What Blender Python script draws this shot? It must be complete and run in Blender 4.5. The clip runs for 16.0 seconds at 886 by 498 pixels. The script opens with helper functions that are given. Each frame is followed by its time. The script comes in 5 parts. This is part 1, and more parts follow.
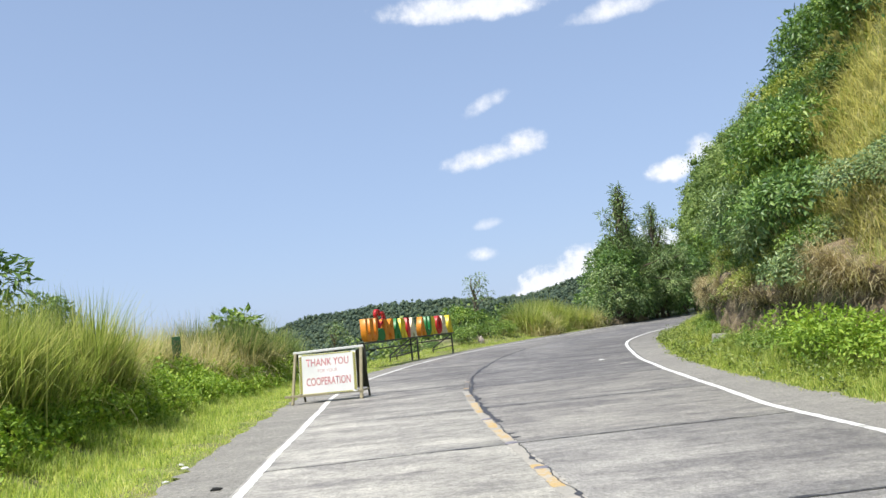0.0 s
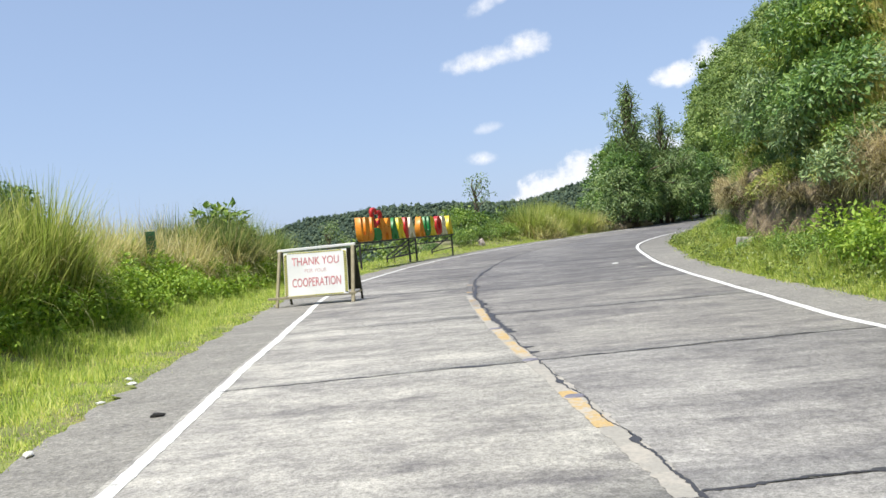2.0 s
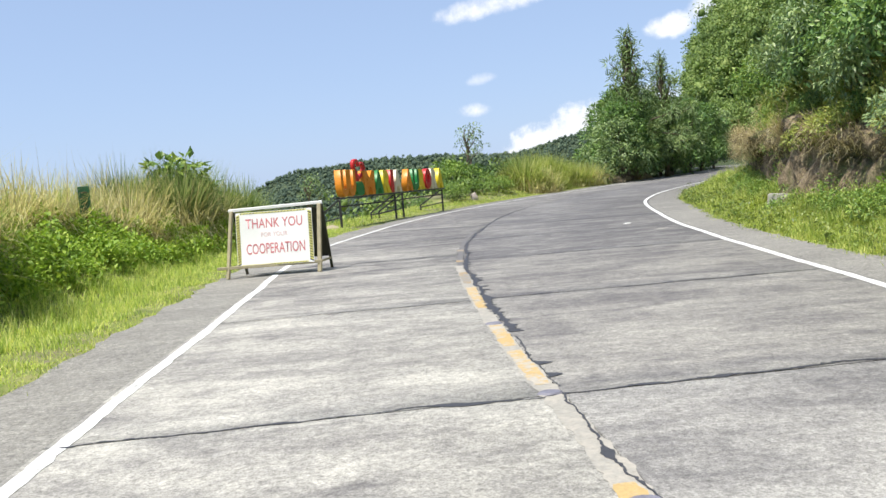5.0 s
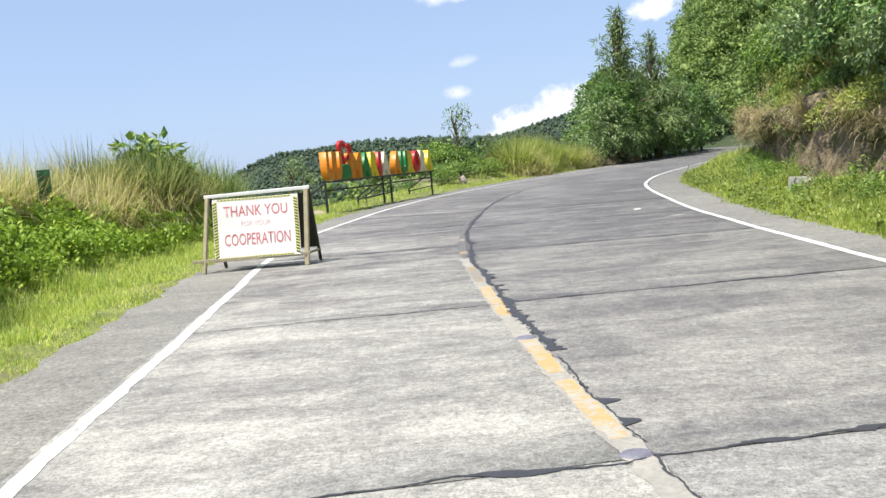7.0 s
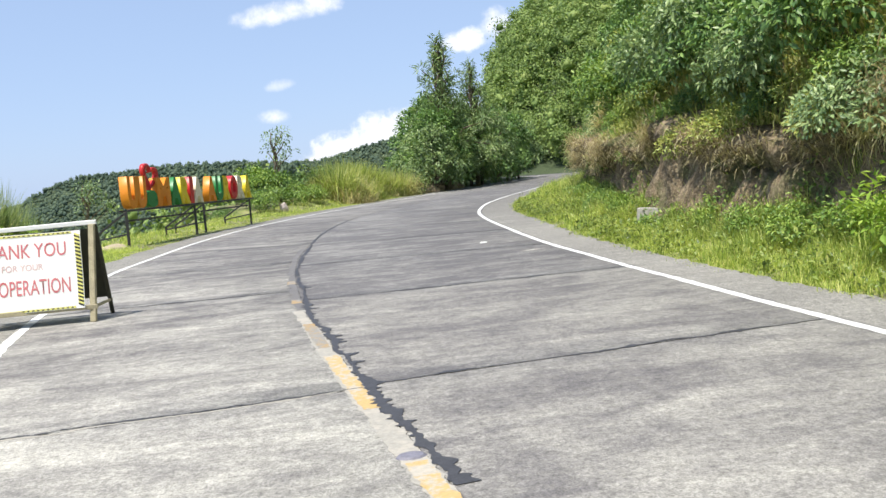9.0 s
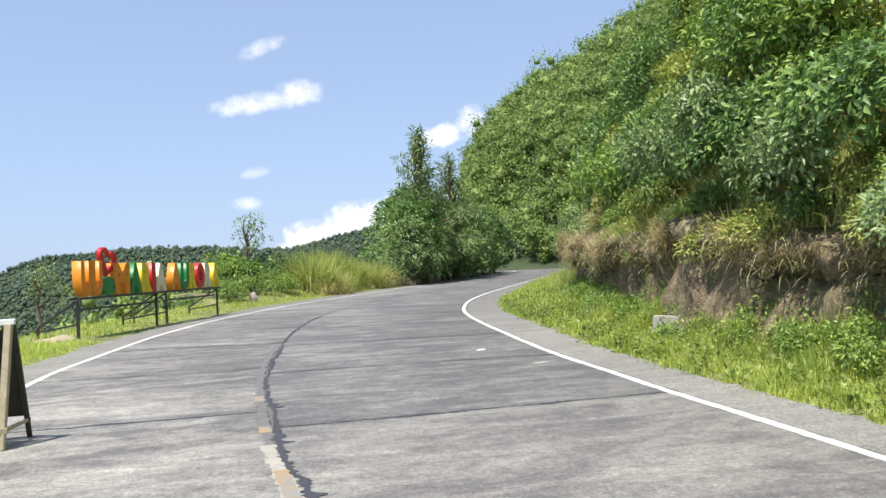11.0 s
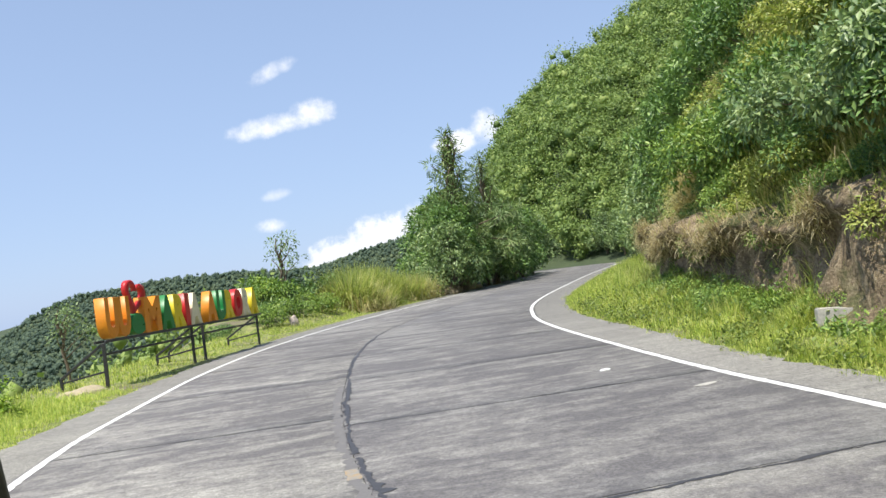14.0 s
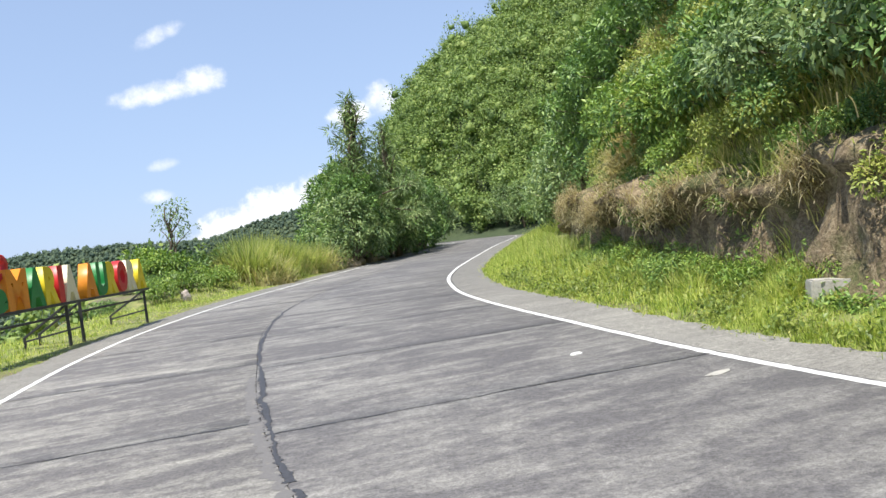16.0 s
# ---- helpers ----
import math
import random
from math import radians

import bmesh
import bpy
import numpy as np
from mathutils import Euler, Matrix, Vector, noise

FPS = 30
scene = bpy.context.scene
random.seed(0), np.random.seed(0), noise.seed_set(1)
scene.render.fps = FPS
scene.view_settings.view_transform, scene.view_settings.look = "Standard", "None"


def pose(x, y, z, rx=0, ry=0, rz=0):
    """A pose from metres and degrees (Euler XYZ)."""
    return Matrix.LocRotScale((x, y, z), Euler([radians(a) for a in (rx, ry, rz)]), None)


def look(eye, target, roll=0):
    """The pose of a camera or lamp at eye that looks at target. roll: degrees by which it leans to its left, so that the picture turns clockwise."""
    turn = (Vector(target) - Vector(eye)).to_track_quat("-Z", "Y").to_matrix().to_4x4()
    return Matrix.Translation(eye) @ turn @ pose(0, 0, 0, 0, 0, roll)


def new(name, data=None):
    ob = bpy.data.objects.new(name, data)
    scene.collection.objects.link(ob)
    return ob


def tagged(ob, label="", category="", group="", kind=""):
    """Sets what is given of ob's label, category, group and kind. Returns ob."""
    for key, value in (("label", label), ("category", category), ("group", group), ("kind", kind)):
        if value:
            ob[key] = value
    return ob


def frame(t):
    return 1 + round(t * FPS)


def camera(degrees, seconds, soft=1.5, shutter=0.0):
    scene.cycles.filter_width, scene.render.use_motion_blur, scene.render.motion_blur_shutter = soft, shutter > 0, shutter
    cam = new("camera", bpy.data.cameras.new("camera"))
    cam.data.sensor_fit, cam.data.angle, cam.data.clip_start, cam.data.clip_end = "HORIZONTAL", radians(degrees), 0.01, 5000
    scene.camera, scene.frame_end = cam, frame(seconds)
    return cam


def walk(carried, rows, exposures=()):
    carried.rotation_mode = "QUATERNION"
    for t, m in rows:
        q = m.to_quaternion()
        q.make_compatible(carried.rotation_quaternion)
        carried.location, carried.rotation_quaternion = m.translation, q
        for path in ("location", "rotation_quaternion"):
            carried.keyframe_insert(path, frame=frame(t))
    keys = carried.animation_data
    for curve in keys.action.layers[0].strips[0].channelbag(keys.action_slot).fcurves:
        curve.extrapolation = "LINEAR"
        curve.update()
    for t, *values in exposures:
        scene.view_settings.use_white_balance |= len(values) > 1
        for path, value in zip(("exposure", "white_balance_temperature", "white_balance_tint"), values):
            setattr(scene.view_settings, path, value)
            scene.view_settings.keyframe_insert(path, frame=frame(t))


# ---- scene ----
cam = camera(56.0, 16.0)
PATH = [
    (0, (1.27, 0.809, 1.644), (1.242, 2.801, 1.823), -5.7),
    (0.5, (1.292, 1.356, 1.591), (1.221, 3.352, 1.713), -4.4),
    (1, (1.245, 1.929, 1.492), (1.15, 3.926, 1.539), -4.1),
    (1.5, (1.228, 2.448, 1.472), (1.142, 4.446, 1.465), -4.2),
    (2, (1.142, 3.102, 1.487), (1.095, 5.1, 1.437), -4.9),
    (2.5, (1.111, 3.671, 1.484), (1.107, 5.669, 1.397), -5.1),
    (3, (1.115, 4.149, 1.505), (1.15, 6.146, 1.396), -4.8),
    (3.5, (1.109, 4.741, 1.51), (1.161, 6.737, 1.401), -4.5),
    (4, (1.143, 5.251, 1.534), (1.175, 7.247, 1.414), -4.5),
    (4.5, (1.151, 5.812, 1.541), (1.154, 7.807, 1.4), -4.8),
    (5, (1.215, 6.322, 1.529), (1.177, 8.315, 1.364), -4.8),
    (5.2, (1.206, 6.525, 1.525), (1.15, 8.517, 1.352), -4.9),
    (7.3, (0.852, 8.297, 1.568), (0.885, 10.285, 1.352), -4.8),
    (7.5, (0.841, 8.582, 1.584), (0.925, 10.568, 1.362), -4.8),
    (8, (0.745, 9.124, 1.592), (0.959, 11.099, 1.358), -5.0),
    (8.5, (0.767, 9.7, 1.593), (1.104, 11.658, 1.367), -5.0),
    (9, (0.764, 10.257, 1.616), (1.196, 12.201, 1.433), -4.3),
    (9.5, (0.797, 10.812, 1.653), (1.299, 12.746, 1.562), -2.5),
    (9.7, (0.858, 11.092, 1.658), (1.373, 13.024, 1.605), -1.9),
    (11.8, (0.789, 13.413, 1.763), (1.291, 15.348, 1.81), -3.0),
    (12, (0.777, 13.714, 1.761), (1.264, 15.653, 1.814), -3.4),
    (12.5, (0.651, 14.246, 1.775), (1.107, 16.193, 1.834), -4.5),
    (13, (0.57, 14.794, 1.775), (1.022, 16.741, 1.839), -5.6),
    (13.5, (0.557, 15.419, 1.802), (1.015, 17.365, 1.866), -6.6),
    (14, (0.506, 15.96, 1.814), (0.964, 17.906, 1.868), -7.2),
    (14.5, (0.469, 16.544, 1.801), (0.929, 18.49, 1.826), -7.1),
    (15, (0.417, 17.157, 1.765), (0.924, 19.092, 1.759), -6.8),
    (15.5, (0.448, 17.774, 1.749), (1.045, 19.683, 1.718), -6.9),
    (16, (0.484, 18.427, 1.787), (1.174, 20.304, 1.745), -7.1),
]
EXPO = [(0, 0.20), (3.5, 0.16), (5, 0.26), (9, 0.32), (12, 0.30), (12.5, 0.25), (14, 0.28), (15.5, 0.36), (16, 0.36)]
walk(cam, [(t, look(eye, target, roll)) for t, eye, target, roll in PATH], EXPO)

# ---- light and sky ----
SUN_DIR = Vector((-0.31, -0.25, 0.917)).normalized()


def build_light():
    sun = bpy.data.lights.new("sun", "SUN")
    sun.energy, sun.angle, sun.color = 4.9, radians(0.55), (1.0, 0.95, 0.85)
    ob = new("sun", sun)
    ob.matrix_world = look(SUN_DIR * 50, (0, 0, 0))


# clouds: azimuth from +y to the right, elevation, half width, half height (degrees), tilt, density
CLOUDS = [
    (1.85, 4.45, 1.4, 0.7, 0.0, 0.8), (3.1, 11.1, 3.9, 1.0, 8.0, 0.85), (5.4, 11.7, 1.9, 1.2, 0.0, 1.0),
    (15.2, 8.6, 1.9, 1.05, 6.0, 1.2), (17.3, 9.2, 1.6, 1.5, 20.0, 1.0), (2.5, 6.5, 1.1, 0.5, 10.0, 0.5),
    (3.0, 14.5, 2.1, 0.75, 22.0, 0.7), (2.6, 20.9, 7.5, 1.25, -1.0, 1.0), (12.7, 19.5, 4.2, 0.9, 5.0, 0.75),
    (9.2, 1.7, 3.9, 3.0, 22.0, 1.8), (6.6, 1.25, 3.7, 2.4, 22.0, 1.8), (12.8, 2.0, 4.6, 3.2, 10.0, 1.7),
    (24.0, 21.0, 6.0, 1.2, 8.0, 0.8), (-30.0, 24.0, 7.0, 1.4, 3.0, 0.8), (60.0, 18.0, 8.0, 2.0, 3.0, 0.9),
    (-95.0, 20.0, 9.0, 2.2, -3.0, 0.9), (150.0, 16.0, 9.0, 2.2, 3.0, 0.9),
]


def build_world():
    world = bpy.data.worlds.new("world")
    scene.world = world
    world.use_nodes = True
    nt = world.node_tree
    nt.nodes.clear()
    N, L = nt.nodes.new, nt.links.new
    out, bg = N("ShaderNodeOutputWorld"), N("ShaderNodeBackground")
    sky = N("ShaderNodeTexSky")
    sky.sky_type, sky.sun_disc = "NISHITA", False
    sky.sun_elevation = math.asin(SUN_DIR.z)
    sky.sun_rotation = math.atan2(SUN_DIR.x, SUN_DIR.y)
    sky.altitude, sky.air_density, sky.dust_density, sky.ozone_density = 500, 1.0, 0.9, 1.6
    bg.inputs["Strength"].default_value = 0.112

    def math_node(op, a, b=None, clamp=False):
        n = N("ShaderNodeMath")
        n.operation, n.use_clamp = op, clamp
        for k, v in enumerate((a, b)):
            if v is None:
                continue
            if isinstance(v, (int, float)):
                n.inputs[k].default_value = v
            else:
                L(v, n.inputs[k])
        return n.outputs[0]

    tc = N("ShaderNodeTexCoord")
    noise_a, noise_b = N("ShaderNodeTexNoise"), N("ShaderNodeTexNoise")
    for n, s in ((noise_a, 22.0), (noise_b, 70.0)):
        n.inputs["Scale"].default_value, n.inputs["Detail"].default_value, n.inputs["Roughness"].default_value = s, 6.0, 0.62
        L(tc.outputs["Generated"], n.inputs["Vector"])
    sep = N("ShaderNodeSeparateXYZ")
    L(tc.outputs["Generated"], sep.inputs[0])
    az = math_node("MULTIPLY", math_node("ARCTAN2", sep.outputs[0], sep.outputs[1]), 180 / math.pi)
    el = math_node("MULTIPLY", math_node("ARCSINE", sep.outputs[2]), 180 / math.pi)
    ragged = math_node("ADD", math_node("MULTIPLY", math_node("SUBTRACT", noise_a.outputs[0], 0.5), 2.0),
                       math_node("MULTIPLY", math_node("SUBTRACT", noise_b.outputs[0], 0.5), 0.9))
    total = None
    for a0, e0, w, h, tilt, dens in CLOUDS:
        c, s = math.cos(radians(tilt)), math.sin(radians(tilt))
        da, de = math_node("SUBTRACT", az, a0), math_node("SUBTRACT", el, e0)
        p = math_node("ADD", math_node("MULTIPLY", da, c / w), math_node("MULTIPLY", de, s / w))
        q = math_node("SUBTRACT", math_node("MULTIPLY", de, c / h), math_node("MULTIPLY", da, s / h))
        # flatter below than above
        q = math_node("ADD", math_node("MULTIPLY", math_node("MINIMUM", q, 0.0), 1.35), math_node("MAXIMUM", q, 0.0))
        r2 = math_node("ADD", math_node("MULTIPLY", p, p), math_node("MULTIPLY", q, q))
        m = math_node("MULTIPLY", math_node("ADD", math_node("SUBTRACT", 1.0, r2), ragged), dens, True)
        far = math_node("LESS_THAN", r2, 2.5)
        m = math_node("MULTIPLY", m, far)
        total = m if total is None else math_node("MAXIMUM", total, m)
    ramp = N("ShaderNodeMapRange")
    ramp.interpolation_type = "SMOOTHSTEP"
    ramp.inputs["From Max"].default_value = 1.15
    L(total, ramp.inputs["Value"])
    white = N("ShaderNodeMixRGB")
    white.inputs[1].default_value, white.inputs[2].default_value = (6.5, 6.9, 7.8, 1), (9.5, 9.5, 9.6, 1)
    L(noise_b.outputs[0], white.inputs[0])
    # haze toward the horizon
    haze = N("ShaderNodeMapRange")
    haze.inputs["From Min"].default_value, haze.inputs["From Max"].default_value = 0.0, 40.0
    haze.inputs["To Min"].default_value, haze.inputs["To Max"].default_value = 0.75, 0.35
    L(el, haze.inputs["Value"])
    hz = N("ShaderNodeMixRGB")
    hz.inputs[2].default_value = (3.72, 4.95, 7.45, 1)
    L(haze.outputs[0], hz.inputs[0])
    L(sky.outputs[0], hz.inputs[1])
    mix = N("ShaderNodeMixRGB")
    L(ramp.outputs[0], mix.inputs[0])
    L(hz.outputs[0], mix.inputs[1])
    L(white.outputs[0], mix.inputs[2])
    L(mix.outputs[0], bg.inputs["Color"])
    L(bg.outputs[0], out.inputs["Surface"])


build_light()
build_world()


# ---- materials ----
class Mat:
    """A node material with short ways to its nodes."""

    def __init__(self, name, rough=0.8, metal=0.0):
        self.m = bpy.data.materials.new(name)
        self.m.use_nodes = True
        self.nt = self.m.node_tree
        self.bsdf = self.nt.nodes["Principled BSDF"]
        self.bsdf.inputs["Roughness"].default_value = rough
        self.bsdf.inputs["Metallic"].default_value = metal
        self.coord = None

    def node(self, kind, **values):
        n = self.nt.nodes.new(kind)
        for k, v in values.items():
            n.inputs[k.replace("_", " ")].default_value = v
        return n

    def link(self, a, b):
        self.nt.links.new(a, b)

    def where(self, scale=(1, 1, 1)):
        if self.coord is None:
            self.coord = self.nt.nodes.new("ShaderNodeNewGeometry")
        mp = self.nt.nodes.new("ShaderNodeMapping")
        mp.inputs["Scale"].default_value = scale
        self.link(self.coord.outputs["Position"], mp.inputs["Vector"])
        return mp.outputs[0]

    def noise(self, scale, detail=4.0, rough=0.55, stretch=(1, 1, 1), twist=0.0):
        n = self.node("ShaderNodeTexNoise", Scale=scale, Detail=detail, Roughness=rough, Distortion=twist)
        self.link(self.where(stretch), n.inputs["Vector"])
        return n.outputs[0]

    def ramp(self, fac, stops):
        r = self.nt.nodes.new("ShaderNodeValToRGB")
        els = r.color_ramp.elements
        while len(els) < len(stops):
            els.new(0.5)
        for e, (p, c) in zip(els, stops):
            e.position, e.color = p, (*c, 1)
        self.link(fac, r.inputs[0])
        return r.outputs[0]

    def step(self, fac, lo, hi, a=0.0, b=1.0):
        r = self.node("ShaderNodeMapRange", From_Min=lo, From_Max=hi, To_Min=a, To_Max=b)
        self.link(fac, r.inputs["Value"])
        return r.outputs[0]

    def mix(self, fac, a, b, mode="MIX"):
        n = self.nt.nodes.new("ShaderNodeMixRGB")
        n.blend_type = mode
        for k, v in enumerate((fac, a, b)):
            if isinstance(v, (int, float)):
                n.inputs[k].default_value = v
            elif isinstance(v, tuple):
                n.inputs[k].default_value = (*v, 1)
            else:
                self.link(v, n.inputs[k])
        return n.outputs[0]

    def calc(self, op, a, b=0.0):
        n = self.nt.nodes.new("ShaderNodeMath")
        n.operation, n.use_clamp = op, True
        for k, v in enumerate((a, b)):
            if isinstance(v, (int, float)):
                n.inputs[k].default_value = v
            else:
                self.link(v, n.inputs[k])
        return n.outputs[0]

    def color(self, c):
        if isinstance(c, tuple):
            self.bsdf.inputs["Base Color"].default_value = (*c, 1)
        else:
            self.link(c, self.bsdf.inputs["Base Color"])
        return self

    def bump(self, fac, strength=0.4, distance=0.01):
        b = self.node("ShaderNodeBump", Strength=strength, Distance=distance)
        self.link(fac, b.inputs["Height"])
        self.link(b.outputs[0], self.bsdf.inputs["Normal"])
        return self

    def island(self):
        if self.coord is None:
            self.coord = self.nt.nodes.new("ShaderNodeNewGeometry")
        return self.coord.outputs["Random Per Island"]

    def thin(self, c, amount):
        """Lets light through a leaf."""
        t = self.nt.nodes.new("ShaderNodeBsdfTranslucent")
        self.link(c, t.inputs["Color"])
        mx = self.nt.nodes.new("ShaderNodeMixShader")
        mx.inputs[0].default_value = amount
        self.link(self.bsdf.outputs[0], mx.inputs[1])
        self.link(t.outputs[0], mx.inputs[2])
        self.link(mx.outputs[0], self.nt.nodes["Material Output"].inputs["Surface"])
        return self


def concrete(name, light, dark, stain_y):
    """Brushed road concrete: fine speckle, streaks across the road, tyre-dark patches that grow past stain_y."""
    k = Mat(name, 0.85)
    speck = k.mix(0.5, k.noise(28, 4, 0.8), k.noise(75, 3, 0.8))
    streak = k.noise(1.0, 6, 0.65, (0.5, 1.5, 1), 0.9)
    streak2 = k.noise(2.4, 6, 0.7, (0.65, 1.4, 1), 0.7)
    patch = k.noise(0.35, 4, 0.6, (0.8, 1, 1))
    sep = k.nt.nodes.new("ShaderNodeSeparateXYZ")
    k.link(k.where(), sep.inputs[0])
    far = k.step(sep.outputs[1], stain_y, stain_y + 17, -0.13, 0.13)
    n = k.nt.nodes.new("ShaderNodeMath")
    n.operation = "ADD"
    k.link(far, n.inputs[0])
    k.link(streak, n.inputs[1])
    mixed = k.mix(0.35, n.outputs[0], streak2)
    mixed = k.mix(0.25, mixed, patch)
    mixed = k.mix(0.27, mixed, k.noise(3.2, 9, 0.8))
    base = k.ramp(mixed, [(0.375, light), (0.465, tuple(0.55 * a + 0.45 * b for a, b in zip(light, dark))), (0.575, dark)])
    grit = k.ramp(speck, [(0.40, (0.48, 0.48, 0.48)), (0.60, (1.24, 1.24, 1.24))])
    blotch = k.ramp(k.noise(11, 5, 0.75), [(0.36, (0.74, 0.74, 0.74)), (0.62, (1.1, 1.1, 1.1))])
    base = k.mix(1.0, base, blotch, "MULTIPLY")
    pits = k.ramp(k.noise(7, 6, 0.8), [(0.30, (0.55, 0.55, 0.55)), (0.36, (1, 1, 1))])
    k.color(k.mix(1.0, k.mix(1.0, base, grit, "MULTIPLY"), pits, "MULTIPLY"))
    k.bump(speck, 0.5, 0.006)
    return k.m


def paint(name, col, under, worn):
    """Road paint, worn through to the concrete."""
    k = Mat(name, 0.7)
    w = k.mix(0.5, k.noise(14, 5, 0.7), k.noise(2.2, 4, 0.6))
    fac = k.step(w, worn - 0.04, worn + 0.05)
    dirt = k.ramp(k.noise(30, 4, 0.7), [(0.3, (0.8, 0.8, 0.8)), (0.6, (1, 1, 1))])
    k.color(k.mix(1.0, k.mix(fac, under, col), dirt, "MULTIPLY"))
    k.bump(k.noise(60, 3), 0.3, 0.004)
    return k.m


def foliage(name, stops, thin=0.2, rough=0.42, patchy=0.6, gain=2.2, tint=(1.28, 1.08, 1.0), even=0.45):
    k = Mat(name, rough)
    isl = k.island()
    f = k.mix(even, isl, k.noise(patchy, 4))
    c = k.ramp(f, [(p, tuple(v * gain * w for v, w in zip(col, tint))) for p, col in stops])
    k.color(c)
    k.bsdf.inputs["Specular IOR Level"].default_value = 0.42
    k.thin(k.mix(1.0, c, (1.15, 1.15, 0.85), "MULTIPLY"), thin)
    return k.m


def plain(name, col, rough=0.6, vary=0.18, scale=8.0, metal=0.0, bump=0.15):
    k = Mat(name, rough, metal)
    f = k.mix(0.5, k.noise(scale, 5, 0.65), k.noise(scale * 6, 3))
    k.color(k.ramp(f, [(0.3, tuple(c * (1 - vary) for c in col)), (0.65, tuple(min(1, c * (1 + vary * 0.6)) for c in col))]))
    k.bump(f, bump, 0.004)
    return k.m


M_SLAB = concrete("concrete_slab", (0.60, 0.578, 0.52), (0.172, 0.163, 0.165), 13.0)
M_SLAB_DARK = concrete("stained_concrete_slab", (0.47, 0.455, 0.42), (0.150, 0.143, 0.147), 4.0)
M_SHOULDER = concrete("concrete_shoulder", (0.37, 0.355, 0.32), (0.22, 0.21, 0.195), 30.0)
M_WHITE = paint("white_road_paint", (0.80, 0.80, 0.78), (0.36, 0.35, 0.33), 0.40)
M_YELLOW = paint("yellow_road_paint", (0.55, 0.39, 0.17), (0.49, 0.45, 0.385), 0.48)
M_TAR = plain("tar_sealant", (0.055, 0.055, 0.062), 0.6, 0.4, 12)


def ground_material():
    k = Mat("grassy_earth", 0.95)
    big, mid, fine = k.noise(0.25, 4), k.noise(1.6, 4), k.noise(14, 4, 0.7)
    green = k.ramp(mid, [(0.3, (0.13, 0.16, 0.045)), (0.55, (0.23, 0.26, 0.075)), (0.75, (0.33, 0.31, 0.13))])
    earth = k.ramp(fine, [(0.3, (0.10, 0.085, 0.06)), (0.7, (0.24, 0.20, 0.14))])
    near = k.mix(k.step(k.mix(0.5, big, fine), 0.5, 0.6), green, earth)
    # undergrowth below the woods, beyond the bend; tree shade painted into its colour
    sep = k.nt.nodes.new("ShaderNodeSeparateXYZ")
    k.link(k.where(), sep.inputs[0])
    shaded_floor = k.ramp(k.mix(0.5, big, mid), [(0.3, (0.035, 0.055, 0.025)), (0.7, (0.07, 0.095, 0.04))])
    k.color(k.mix(k.step(sep.outputs[1], 78, 92), near, shaded_floor))
    k.bump(fine, 0.7, 0.05)
    return k.m


def earth_material():
    k = Mat("cut_earth", 0.95)
    big, mid, fine = k.noise(0.7, 5, 0.65), k.noise(3.5, 6, 0.7, (1, 1, 0.5)), k.noise(22, 4, 0.7)
    c = k.ramp(k.mix(0.5, mid, fine), [(0.36, (0.035, 0.028, 0.02)), (0.5, (0.22, 0.165, 0.10)), (0.66, (0.48, 0.39, 0.26))])
    moss = k.ramp(fine, [(0.3, (0.05, 0.06, 0.02)), (0.7, (0.13, 0.14, 0.05))])
    k.color(k.mix(k.step(big, 0.52, 0.64), c, moss))
    k.bump(k.mix(0.5, mid, fine), 0.9, 0.08)
    return k.m


M_GROUND = ground_material()
M_EARTH = earth_material()
M_LEAF_DARK = foliage("dark_leaf", [(0.2, (0.018, 0.042, 0.014)), (0.5, (0.045, 0.09, 0.026)), (0.8, (0.10, 0.16, 0.045))], gain=2.6, tint=(1.15, 1.06, 1.0))
M_LEAF_MID = foliage("mid_leaf", [(0.2, (0.03, 0.065, 0.015)), (0.5, (0.075, 0.135, 0.028)), (0.8, (0.16, 0.22, 0.05))], gain=2.2, tint=(1.15, 1.06, 1.0))
M_LEAF_YELLOW = foliage("yellow_green_leaf", [(0.2, (0.055, 0.09, 0.018)), (0.5, (0.12, 0.16, 0.03)), (0.8, (0.21, 0.23, 0.065))], gain=2.1, tint=(1.15, 1.06, 1.0))
M_LEAF_GREY = foliage("grey_green_leaf", [(0.2, (0.035, 0.065, 0.035)), (0.5, (0.075, 0.12, 0.06)), (0.8, (0.14, 0.19, 0.10))], gain=2.4, tint=(1.18, 1.08, 0.85))
# darker copy of the herb leaf: shade under the bank put into its colour
M_HERB_SHADED = foliage("shaded_herb_leaf", [(0.2, (0.035, 0.06, 0.014)), (0.5, (0.085, 0.125, 0.03)), (0.8, (0.16, 0.19, 0.055))], gain=2.0, tint=(1.15, 1.08, 1.0), patchy=1.3)
M_HERB = foliage("bright_herb_leaf", [(0.2, (0.05, 0.09, 0.014)), (0.5, (0.10, 0.16, 0.026)), (0.8, (0.18, 0.23, 0.05))], gain=2.4, tint=(1.12, 1.1, 0.85), patchy=1.1, rough=0.6, thin=0.3)
M_GRASS = foliage("verge_grass_blade", [(0.2, (0.055, 0.09, 0.018)), (0.42, (0.15, 0.20, 0.04)), (0.65, (0.27, 0.295, 0.085)), (0.85, (0.37, 0.345, 0.16))], 0.45, 0.6, 1.2, 2.25, (1.0, 1.0, 0.95))
